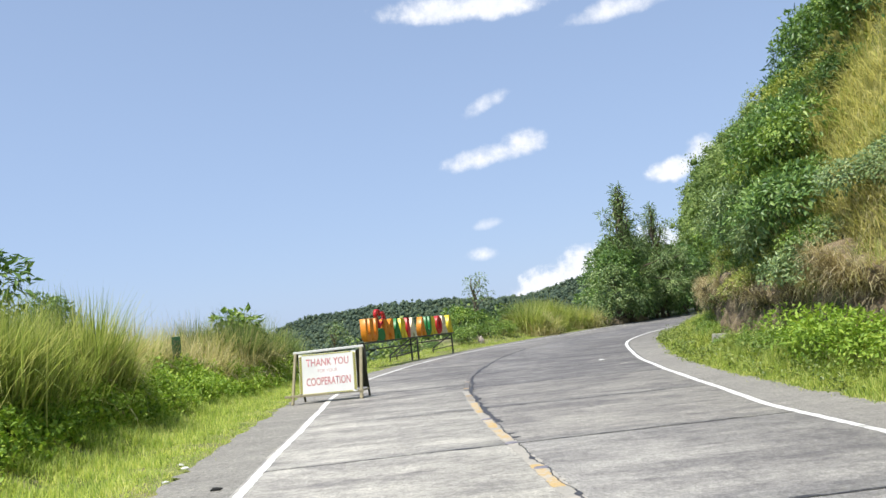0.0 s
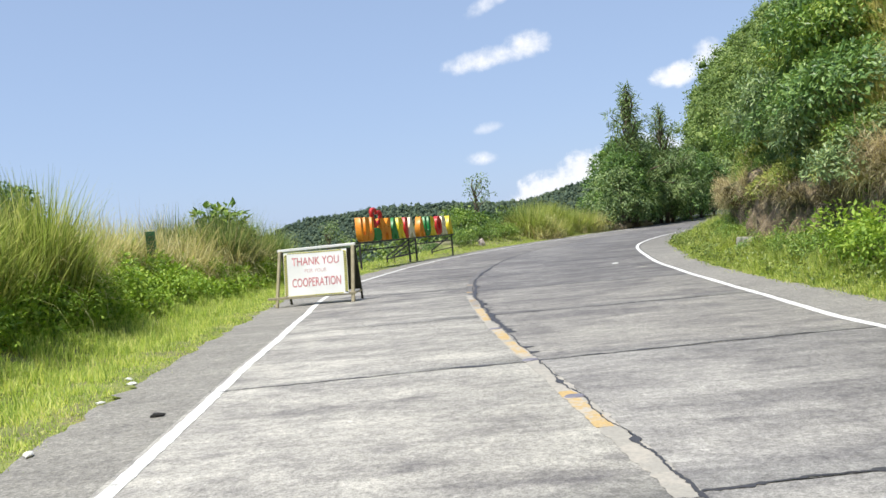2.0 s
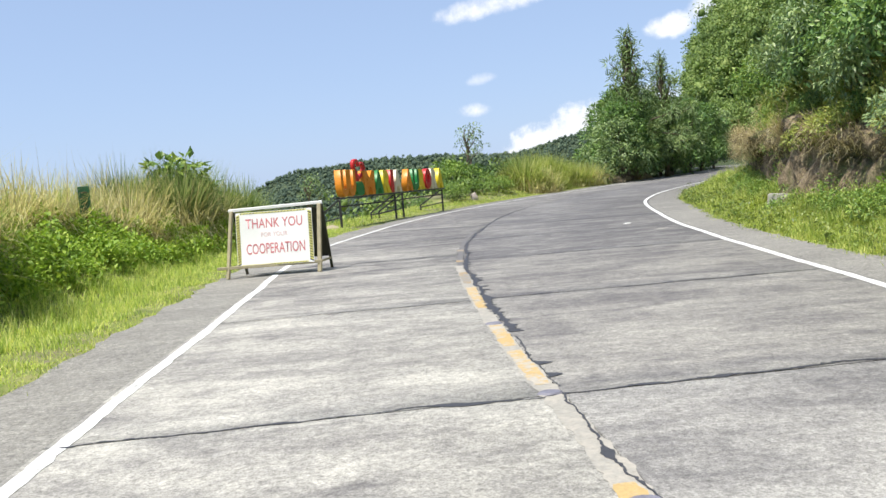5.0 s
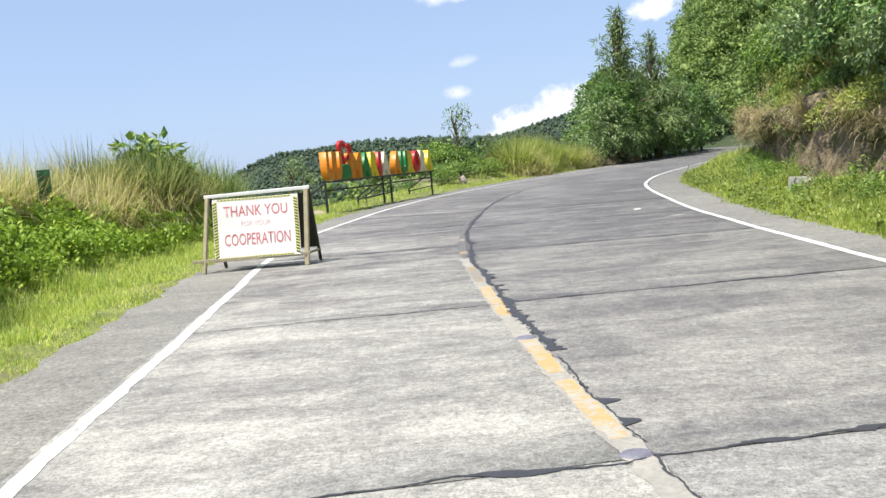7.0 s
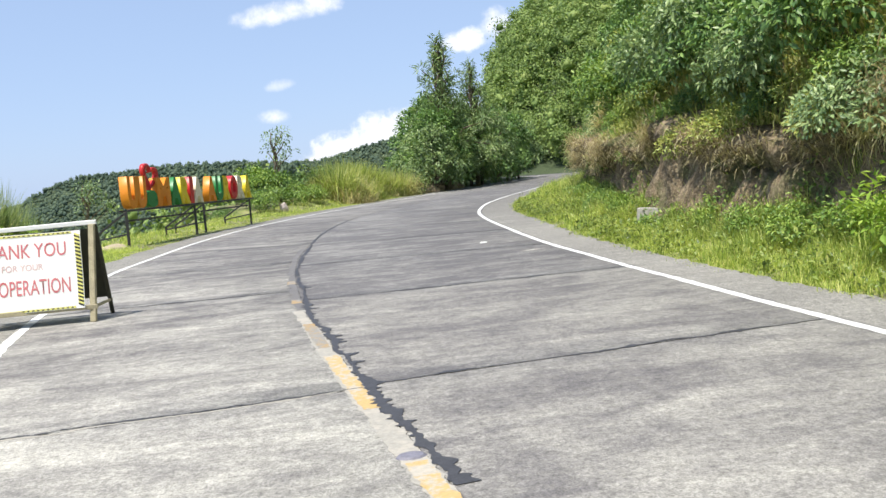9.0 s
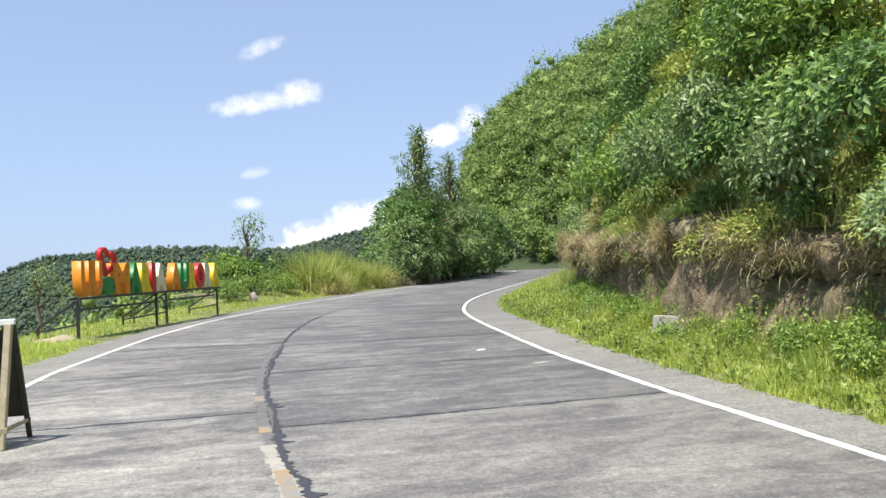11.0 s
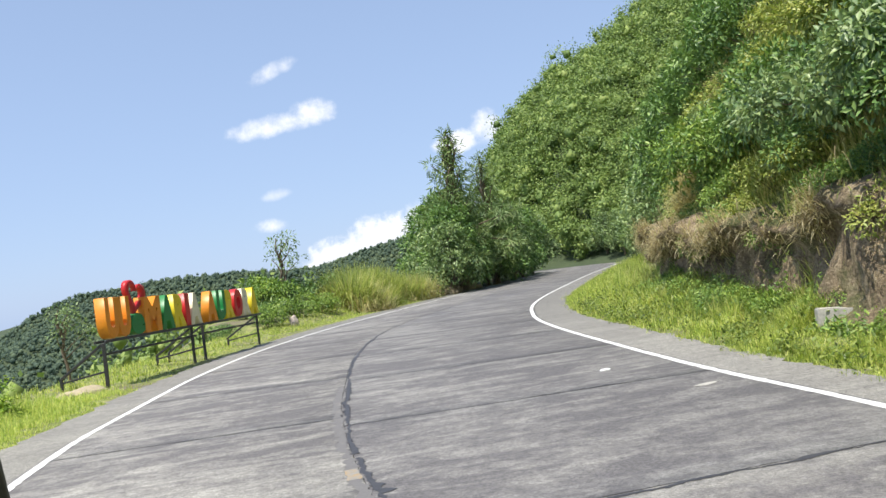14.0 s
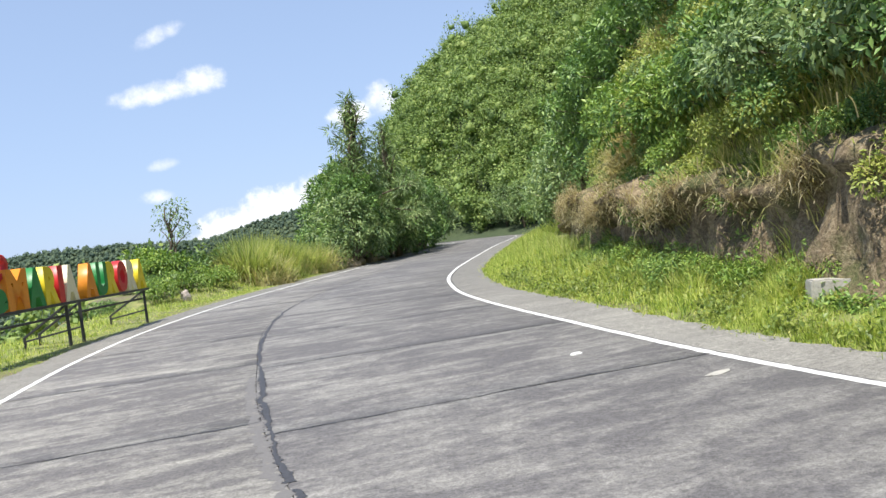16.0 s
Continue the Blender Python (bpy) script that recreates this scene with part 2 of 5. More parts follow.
# brightened copy of the verge grass; its sunlit look is in the colour
M_GRASS_LIT = foliage("lit_grass_blade", [(0.2, (0.07, 0.11, 0.025)), (0.42, (0.17, 0.215, 0.05)), (0.65, (0.27, 0.29, 0.09)), (0.85, (0.36, 0.33, 0.17))], 0.5, 0.6, 1.2, 2.5, (1.0, 1.02, 0.98))
M_TALL = foliage("tall_grass_blade", [(0.15, (0.07, 0.10, 0.025)), (0.45, (0.16, 0.20, 0.055)), (0.7, (0.27, 0.28, 0.11)), (0.95, (0.42, 0.40, 0.22))], 0.55, 0.6, 0.8, 1.85, (1.04, 1.04, 1.0))
M_REED = foliage("reed_blade", [(0.15, (0.05, 0.085, 0.03)), (0.45, (0.11, 0.155, 0.06)), (0.7, (0.20, 0.235, 0.10)), (0.95, (0.40, 0.38, 0.21))], 0.5, 0.6, 0.8, 1.75, (1.02, 1.02, 1.02))
M_DRY = foliage("dry_grass_blade", [(0.15, (0.13, 0.11, 0.065)), (0.5, (0.28, 0.25, 0.16)), (0.85, (0.45, 0.42, 0.31))], 0.4, 0.7, 0.9, 1.5, (1.1, 1.04, 0.95))
M_WOODS = foliage("far_woods_leaf", [(0.2, (0.024, 0.046, 0.015)), (0.5, (0.056, 0.095, 0.026)), (0.8, (0.105, 0.145, 0.045))], 0.2, 0.6, 0.2, 3.0, (1.24, 1.08, 1.0), 0.6)
# haze of distance painted into these leaves as a bluer tint
M_RIDGE = foliage("hazed_woods_leaf", [(0.2, (0.028, 0.048, 0.03)), (0.5, (0.05, 0.08, 0.045)), (0.8, (0.09, 0.12, 0.05))], 0.2, 0.8, 0.03, 1.75, (1.12, 1.06, 1.25), 0.6)
M_BARK = plain("bark", (0.16, 0.125, 0.09), 0.9, 0.45, 14, 0, 0.6)


# ---- the road's line and the lie of the land ----
KNOTS = [(9.5, -70), (6.6, -40), (4.3, -14), (2.95, 0), (2.12, 9.2), (1.66, 14), (1.36, 19), (1.30, 23), (1.52, 27.5), (2.08, 32), (2.95, 37.5),
         (4.5, 43.7), (7.3, 51.05), (12.1, 60.8), (17.75, 71.9), (26.1, 88.0), (36.7, 107.4), (43.0, 119.3), (46.5, 129), (46, 139), (42, 149), (35, 158), (25, 165)]


def spline(knots, per=24):
    p = np.array(knots, float)
    p = np.vstack([2 * p[0] - p[1], p, 2 * p[-1] - p[-2]])
    t = np.linspace(0, 1, per, endpoint=False)[:, None]
    out = []
    for a, b, c, d in zip(p[:-3], p[1:-2], p[2:-1], p[3:]):
        out.append(0.5 * (2 * b + (c - a) * t + (2 * a - 5 * b + 4 * c - d) * t ** 2 + (3 * b - a - 3 * c + d) * t ** 3))
    return np.vstack(out + [p[-2:-1]])


LINE = spline(KNOTS)
TANGENT = np.gradient(LINE, axis=0)
TANGENT /= np.linalg.norm(TANGENT, axis=1)[:, None]
RIGHT = np.stack([TANGENT[:, 1], -TANGENT[:, 0]], 1)
ARC = np.r_[0, np.cumsum(np.linalg.norm(np.diff(LINE, axis=0), axis=1))]
A0 = float(np.interp(0, LINE[:240, 1], ARC[:240]))  # arc length at y = 0

STATIONS = [-70, 8, 13, 16, 20, 24, 29, 36, 46, 60, 200]


def width_of(values):
    """An offset that changes along the road, as a function of the arc length."""
    return lambda arc: np.interp(arc, STATIONS, values)


L_LINE = width_of([-3.42, -3.41, -3.34, -3.31, -3.42, -3.72, -3.93, -3.90, -3.74, -3.85, -3.85])
L_EDGE = width_of([-4.5, -4.5, -4.5, -4.53, -4.55, -4.8, -5.05, -4.95, -4.80, -5.30, -5.45])
R_LINE = width_of([3.6, 3.62, 3.90, 4.32, 4.75, 5.04, 5.20, 5.28, 5.15, 4.75, 4.5])
R_EDGE = width_of([4.9, 5.0, 5.15, 5.37, 5.7, 6.04, 6.32, 6.65, 6.5, 6.1, 5.9])


def on_road(arc, off):
    """Plan point at an arc length (0 at y = 0) and an offset to the right."""
    a = np.asarray(arc, float) + A0
    x = np.interp(a, ARC, LINE[:, 0]) + off * np.interp(a, ARC, RIGHT[:, 0])
    y = np.interp(a, ARC, LINE[:, 1]) + off * np.interp(a, ARC, RIGHT[:, 1])
    return np.stack([x, y], -1)


def road_place(x, y):
    """Arc length and offset to the right of plan points."""
    x, y = np.ravel(x), np.ravel(y)
    arc, off = np.empty(len(x)), np.empty(len(x))
    for i in range(0, len(x), 20000):
        q = np.stack([x[i:i + 20000], y[i:i + 20000]], 1)
        d2 = ((q[:, None] - LINE[None, ::2]) ** 2).sum(2)
        k = d2.argmin(1) * 2
        v = q - LINE[k]
        arc[i:i + 20000] = ARC[k] + (v * TANGENT[k]).sum(1) - A0
        o = (v * RIGHT[k]).sum(1)
        ahead = np.abs((v * TANGENT[k]).sum(1))
        off[i:i + 20000] = np.where((np.abs(o) < 12) & (ahead < 6), o, np.sign(o) * np.sqrt(d2.min(1)))
    return arc, off


def smooth(v, lo, hi):
    t = np.clip((v - lo) / (hi - lo), 0, 1)
    return t * t * (3 - 2 * t)


def wobble(x, y, scale, seed=0):
    """Cheap smooth noise of sines, about -1 to 1."""
    r = np.random.RandomState(seed + 11)
    out = 0
    for k in range(5):
        a, f, p = r.uniform(0, 6.28), r.uniform(0.6, 1.7) / scale, r.uniform(0, 6.28)
        out = out + np.sin((x * np.cos(a) + y * np.sin(a)) * f * 6.28 + p)
    return out / 2.6


def bank_shift(arc):
    """How much further out the cut bank stands along the bend."""
    return 1.1 * smooth(arc, 25, 40) + 1.5 * smooth(arc, 40, 50)


def land(x, y):
    """Height of the ground at plan points."""
    shape = np.shape(x)
    x, y = np.ravel(np.asarray(x, float)), np.ravel(np.asarray(y, float))
    u, d = road_place(x, y)
    z = np.full(len(x), -0.10)
    rough = wobble(x, y, 3.0) * 0.06 + wobble(x, y, 11.0, 3) * 0.12
    # right: verge, cut bank, steep slope, wooded hill
    e = d - R_EDGE(u)
    near = 1 - smooth(u, 62, 95)
    verge = -0.05 + 0.05 * smooth(e, 0, 0.15) + 0.30 * smooth(e, 0.4, 2.2) + rough * smooth(e, 0.3, 1.5)
    db = d - bank_shift(u)
    s = np.maximum(db - 8.6, 0)
    steep = 1.9 * smooth(db, 8.25, 8.75) + np.where(s < 8, 1.75 * s, 14 + 0.85 * (s - 8)) + wobble(x, y, 7.0, 5) * 0.5 * smooth(db, 9.5, 13)
    low = 1.2 * smooth(d, 8, 11)
    az = np.degrees(np.arctan2(x - 1.0, y - 8.0))
    r = np.hypot(x - 1.0, y - 8.0)
    high = np.interp(az, [9, 14, 15.5, 16.4, 17.5, 18.7, 20, 22.5, 26, 28.4, 40, 80], [2, 3.0, 3.9, 5.4, 7.3, 8.6, 9.7, 11.3, 13.1, 14.7, 20, 24])
    crest = 215 * np.tan(np.radians(high))
    hill = np.clip((r - 118) / 97, 0, 1) ** 1.05 * crest + 0.02 * np.maximum(r - 215, 0)
    z = np.where(e > 0, verge + np.maximum(np.minimum(steep, 70) * near + low * (1 - near), hill * smooth(d, 8, 30) * smooth(az, 13.5, 17)), z)
    gap = (e > 0) * smooth(r, 125, 165) * (1 - smooth(az, 13.5, 16.5))
    z = z * (1 - gap) + gap * np.maximum(-0.35 * (r - 125), -45)
    # left: verge, grassy bank at first, then open edge over the valley
    g = L_EDGE(u) - d
    bank = 1 - smooth(u, 31, 36)
    clump = smooth(u, 55, 60) * (1 - smooth(u, 72, 78))
    lv = -0.05 + 0.05 * smooth(g, 0, 0.15) + rough * smooth(g, 0.3, 1.5) * 0.6
    lv = lv + bank * (0.95 * smooth(g, 1.3, 3.8)) + clump * 0.5 * smooth(g, 0.8, 3.0)
    brink = 6.0 * bank + 3.9 * (1 - bank) + 5.0 * clump + 12 * smooth(u, 74, 82)
    drop = np.maximum(g - brink, 0)
    lv = lv - np.where(drop < 80, 0.55 * drop, 44 + 0.12 * (drop - 80))
    lv = np.maximum(lv, -75)
    ridge_el = np.interp(az, [-60, -22, -17, -15.2, -13.5, -12.5, -11.8, -10.2, -9, -7, -5, -1.3, 1.7, 3.4, 5.7, 7.2, 8.5, 10, 12],
                         [-3.4, -2.6, -2.0, -1.05, 0.15, 0.55, 0.9, 1.27, 1.45, 1.55, 1.67, 1.7, 1.4, 1.43, 1.48, 1.68, 1.95, 2.4, 2.75])
    ridge = np.interp(r, [0, 250, 520, 800, 1200, 4000], [-75, -75, -38, 1, 2, 3])
    rr = np.where(ridge >= 1, 800 * np.tan(np.radians(ridge_el)) + 1.6 + wobble(x, y, 160, 9) * 2.2, ridge + wobble(x, y, 120, 9) * 6 * smooth(r, 250, 500))
    rr = np.where((ridge > -38) & (ridge < 1), -38 + (ridge + 38) / 39 * (800 * np.tan(np.radians(ridge_el)) + 39.6) + wobble(x, y, 120, 9) * 4, rr)
    front = smooth(r, 230, 420) * (np.abs(az) < 100)
    lv = np.where(front > 0, np.maximum(lv, rr * front + lv * (1 - front)), lv)
    z = np.where(g > 0, lv, z)
    # the two sides meet softly beyond the end of the road
    far = smooth(r, 300, 420) * (np.abs(az) < 100)
    hz = np.where(az > 13.5, np.maximum((crest + 0.02 * (r - 215)) * smooth(az, 13.5, 17), rr), rr)
    z = z * (1 - far) + hz * far
    return z.reshape(shape)


# ---- mesh helpers ----
def mesh_from(name, verts, faces, mat, smooth_shade=False):
    me = bpy.data.meshes.new(name)
    verts = np.ascontiguousarray(verts, np.float32).reshape(-1, 3)
    faces = np.ascontiguousarray(faces, np.int32)
    n, k = faces.shape
    me.vertices.add(len(verts))
    me.vertices.foreach_set("co", verts.ravel())
    me.loops.add(n * k)
    me.loops.foreach_set("vertex_index", faces.ravel())
    me.polygons.add(n)
    me.polygons.foreach_set("loop_start", np.arange(0, n * k, k, dtype=np.int32))
    me.polygons.foreach_set("loop_total", np.full(n, k, np.int32))
    if smooth_shade:
        me.polygons.foreach_set("use_smooth", np.ones(n, bool))
    me.update(calc_edges=True)
    me.materials.append(mat)
    return me


def grid_faces(rows, cols, skip=None):
    i = np.arange(rows * cols).reshape(rows, cols)
    return np.stack([i[:-1, :-1], i[:-1, 1:], i[1:, 1:], i[1:, :-1]], -1).reshape(-1, 4)


def part(name, data, mat, parent, label=""):
    """One mesh, from a bmesh or a mesh, under a thing or a part."""
    if isinstance(data, bmesh.types.BMesh):
        me = bpy.data.meshes.new(name)
        bmesh.ops.recalc_face_normals(data, faces=data.faces)
        data.to_mesh(me)
        data.free()
        me.materials.append(mat)
        data = me
    ob = new(name, data)
    ob.parent = parent
    if label:
        ob["label"] = label
    return ob


def stuff(name, me, label, category):
    return tagged(new(name, me), label, category, kind="stuff")


def structure(name, me, label, category):
    return tagged(new(name, me), label, category, kind="structure")


def empty(name, m, label, category, group=""):
    ob = new(name)
    ob.matrix_world = m
    return tagged(ob, label, category, group)


def bar(a, b, w, h, bevel=0.006, roll=0.0):
    """A bevelled beam from a to b, w wide and h high."""
    bm = bmesh.new()
    a, b = Vector(a), Vector(b)
    n = (b - a).length
    bmesh.ops.create_cube(bm, size=1.0, matrix=Matrix.Diagonal((w, h, n, 1)))
    if bevel:
        bmesh.ops.bevel(bm, geom=list(bm.edges), offset=bevel, segments=1, affect="EDGES")
    turn = (b - a).to_track_quat("Z", "Y").to_matrix().to_4x4()
    bmesh.ops.transform(bm, matrix=Matrix.Translation((a + b) / 2) @ turn @ pose(0, 0, 0, 0, 0, roll), verts=bm.verts)
    return bm


def leaf_mesh(name, P, D, N, L, W, mat):
    """Folded leaves: base points P along D, about normal N, long L, wide W."""
    D = D / np.linalg.norm(D, axis=1)[:, None]
    S = np.cross(D, N)
    S /= np.linalg.norm(S, axis=1)[:, None] + 1e-9
    U = np.cross(S, D)
    L, W = np.broadcast_to(L, len(P))[:, None], np.broadcast_to(W, len(P))[:, None]
    mid = P + D * L * 0.45
    V = np.stack([P, mid + S * W / 2 + U * W * 0.15, P + D * L - U * L * 0.12, mid - S * W / 2 + U * W * 0.15], 1)
    b = np.arange(len(P)) * 4
    F = np.concatenate([np.stack([b, b + 1, b + 2], 1), np.stack([b, b + 2, b + 3], 1)])
    return mesh_from(name, V, F, mat)


def blade_mesh(name, P, heading, length, width, lean, droop, mat, segs=3):
    """Grass blades from P: lean is the first angle from upright, droop what it gains along the way (radians)."""
    n = len(P)
    H = np.stack([np.cos(heading), np.sin(heading), np.zeros(n)], 1)
    S = np.stack([-np.sin(heading), np.cos(heading), np.zeros(n)], 1)
    pos, rows = P.copy(), []
    step = (np.broadcast_to(length, n) / segs)[:, None]
    width = np.broadcast_to(width, n)[:, None]
    for k in range(segs):
        w = width * (1 - 0.75 * (k / segs) ** 1.5)
        rows += [pos - S * w / 2, pos + S * w / 2]
        a = (lean + droop * (k + 0.5) / segs)[:, None]
        pos = pos + step * (H * np.sin(a) + np.array([0, 0, 1.0]) * np.cos(a))
    rows.append(pos)
    V = np.stack(rows, 1)
    m = V.shape[1]
    b = np.arange(n) * m
    F = []
    for k in range(segs - 1):
        j = 2 * k
        F += [np.stack([b + j, b + j + 1, b + j + 3], 1), np.stack([b + j, b + j + 3, b + j + 2], 1)]
    F.append(np.stack([b + m - 3, b + m - 2, b + m - 1], 1))
    return mesh_from(name, V, np.concatenate(F), mat)


def unit(rs, n):
    v = rs.normal(size=(n, 3))
    return v / np.linalg.norm(v, axis=1)[:, None]


# ---- terrain and road ----
def axis(lo, a, b, hi, fine, grow=1.07):
    mid = list(np.arange(a, b + fine / 2, fine))
    s, left, v = fine, [], a
    while v > lo:
        s *= grow
        v -= s
        left.append(v)
    s, right, v = fine, [], b
    while v < hi:
        s *= grow
        v += s
        right.append(v)
    return np.array(left[::-1] + mid + right)


GRID = {}


def on_ground(x, y):
    """Height of the built ground sheet at plan points."""
    xs, ys, Z = GRID["xs"], GRID["ys"], GRID["z"]
    i = np.clip(np.searchsorted(xs, x) - 1, 0, len(xs) - 2)
    j = np.clip(np.searchsorted(ys, y) - 1, 0, len(ys) - 2)
    a, b = (x - xs[i]) / (xs[i + 1] - xs[i]), (y - ys[j]) / (ys[j + 1] - ys[j])
    return Z[j, i] * (1 - a) * (1 - b) + Z[j, i + 1] * a * (1 - b) + Z[j + 1, i] * (1 - a) * b + Z[j + 1, i + 1] * a * b


def build_ground():
    xs, ys = axis(-2600, -12, 22, 2600, 0.5, 1.07), axis(-900, 0, 60, 3600, 0.6, 1.06)
    X, Y = np.meshgrid(xs, ys)
    Z = land(X, Y)
    V = np.stack([X, Y, Z], -1)
    GRID.update(xs=xs, ys=ys, z=Z)
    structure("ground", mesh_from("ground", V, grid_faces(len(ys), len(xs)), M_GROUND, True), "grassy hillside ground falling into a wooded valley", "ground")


def ribbon(a, b, off_a, off_b, z, across=2, step=0.5, edge=0.0, seed=0):
    """Verts and faces of a strip along the road, between arcs a and b; edge: raggedness of its sides."""
    n = max(2, int(round((b - a) / step)) + 1)
    arcs = np.linspace(a, b, n)
    rs = np.random.RandomState(seed)
    offs = np.linspace(0, 1, across)
    ja, jb = rs.normal(size=n) * edge, rs.normal(size=n) * edge
    off_a, off_b = (o(arcs) if callable(o) else o for o in (off_a, off_b))
    rows = [on_road(arcs, 0) * 0 + np.stack([np.interp(arcs + A0, ARC, LINE[:, k]) + ((off_a + ja) * (1 - o) + (off_b + jb) * o) * np.interp(arcs + A0, ARC, RIGHT[:, k]) for k in (0, 1)], -1) for o in offs]
    V = np.stack(rows, 1)
    V = np.concatenate([V, np.full(V.shape[:2] + (1,), z)], -1)
    return V, n


def slab_mesh(name, a, b, off_a, off_b, z, mat, thick=0.09, step=0.6):
    """A slab with sides: top sheet and a skirt."""
    V, n = ribbon(a, b, off_a, off_b, z, 2, step)
    low = V.copy()
    low[..., 2] -= thick
    ch = 0.006
    top = V.copy()
    inner = top.copy()
    c = (V[:, :1] - V[:, 1:]) / np.linalg.norm(V[:, :1] - V[:, 1:], axis=2)[..., None]
    inner[:, 0] -= c[:, 0] * ch
    inner[:, 1] += c[:, 0] * ch
    t = V[-1, 0] - V[0, 0]
    t /= np.linalg.norm(t)
    inner[0] += t * ch
    inner[-1] -= t * ch
    top[..., 2] -= 0.003
    sec = np.concatenate([low[:, :1], top[:, :1], inner, top[:, 1:], low[:, 1:]], 1)
    F = grid_faces(n, 6)
    caps = []
    V6 = sec.reshape(-1, 3)
    for r0 in (0, n - 1):
        i = r0 * 6
        caps += [(i, i + 1, i + 4, i + 5), (i + 1, i + 2, i + 3, i + 4)]
    return mesh_from(name, V6, np.vstack([F, np.array(caps)]), mat)


L_JOINTS = [-40, -34.6, -29.3, -24, -18.8, -13.6, -8.4, -3.2, 2.3, 7.4, 12.0, 16.65, 23.0, 27.6, 32.5, 37.5, 42.6, 47.8, 53.0, 58.2, 63.4, 68.6, 73.8, 79.0, 84.2, 89.4, 94.6, 99.8, 105, 110, 115, 120, 125, 130, 135, 140, 145, 150]
R_JOINTS = [-40, -34.6, -29.3, -24, -18.8, -13.6, -8.4, -3.2, 2.3, 7.5, 12.0, 16.75, 21.9, 26.9, 31.9, 36.8, 41.8, 47.0, 52.2, 57.4, 62.6, 67.8, 73.0, 78.2, 83.4, 88.6, 93.8, 99, 104, 109, 114, 119, 124, 129, 134, 139, 144, 150]


# larger tar spills on the cross joints, by lane and joint
SPILLS = {(1, 21.9): [(0.69, 0.2, 0.035), (0.5, 0.12, 0.015)], (0, 23.0): [(0.5, 0.3, 0.04), (0.75, 0.3, 0.015)], (1, 16.75): [(0.17, 0.1, 0.03)]}


def crack_mesh(name, pts, width, jag, mat, seed, z=0.004, blobs=(), fingers=0):
    """An irregular flat tar seam along plan points; blobs: (share of the way, half length, half width); fingers: spilled tongues to the right."""
    rs = np.random.RandomState(seed)
    p = np.array(pts, float)
    arc = np.r_[0, np.cumsum(np.linalg.norm(np.diff(p, axis=0), axis=1))]
    n = int(arc[-1] / 0.03)
    s = np.linspace(0, arc[-1], n)
    c = np.stack([np.interp(s, arc, p[:, k]) for k in (0, 1)], 1)
    walk_off = np.cumsum(rs.normal(size=n)) * 0.006
    walk_off -= np.interp(s, [0, arc[-1]], [walk_off[0], walk_off[-1]])
    t = np.gradient(c, axis=0)
    t /= np.linalg.norm(t, axis=1)[:, None]
    nrm = np.stack([t[:, 1], -t[:, 0]], 1)
    thin = 0.55 + 0.45 * np.sin(s * 1.7 + seed) * np.sin(s * 0.63 + 2 * seed)
    wa = width * (0.35 + np.abs(rs.normal(size=n)) * jag) * (0.35 + thin)
    wb = width * (0.35 + np.abs(rs.normal(size=n)) * jag) * (0.35 + thin)
    for f, hl, hw in blobs:
        bump_w = hw * np.exp(-((s / arc[-1] - f) * arc[-1] / hl) ** 2)
        wa, wb = wa + bump_w, wb + bump_w
    for _ in range(fingers):
        at, reach, half = rs.uniform(0, arc[-1]), 0.03 + 0.15 * rs.rand() ** 2, rs.uniform(0.035, 0.11)
        wb = np.maximum(wb, reach * np.sqrt(np.clip(1 - np.abs(s - at) / half, 0, 1)))
    m = c + nrm * walk_off[:, None]
    V = np.stack([m - nrm * wa[:, None], m + nrm * wb[:, None]], 1)
    V = np.concatenate([V, np.full((n, 2, 1), z)], 2)
    return mesh_from(name, V, grid_faces(n, 2), mat)


def shifted(f, by):
    return lambda arc: f(arc) + by


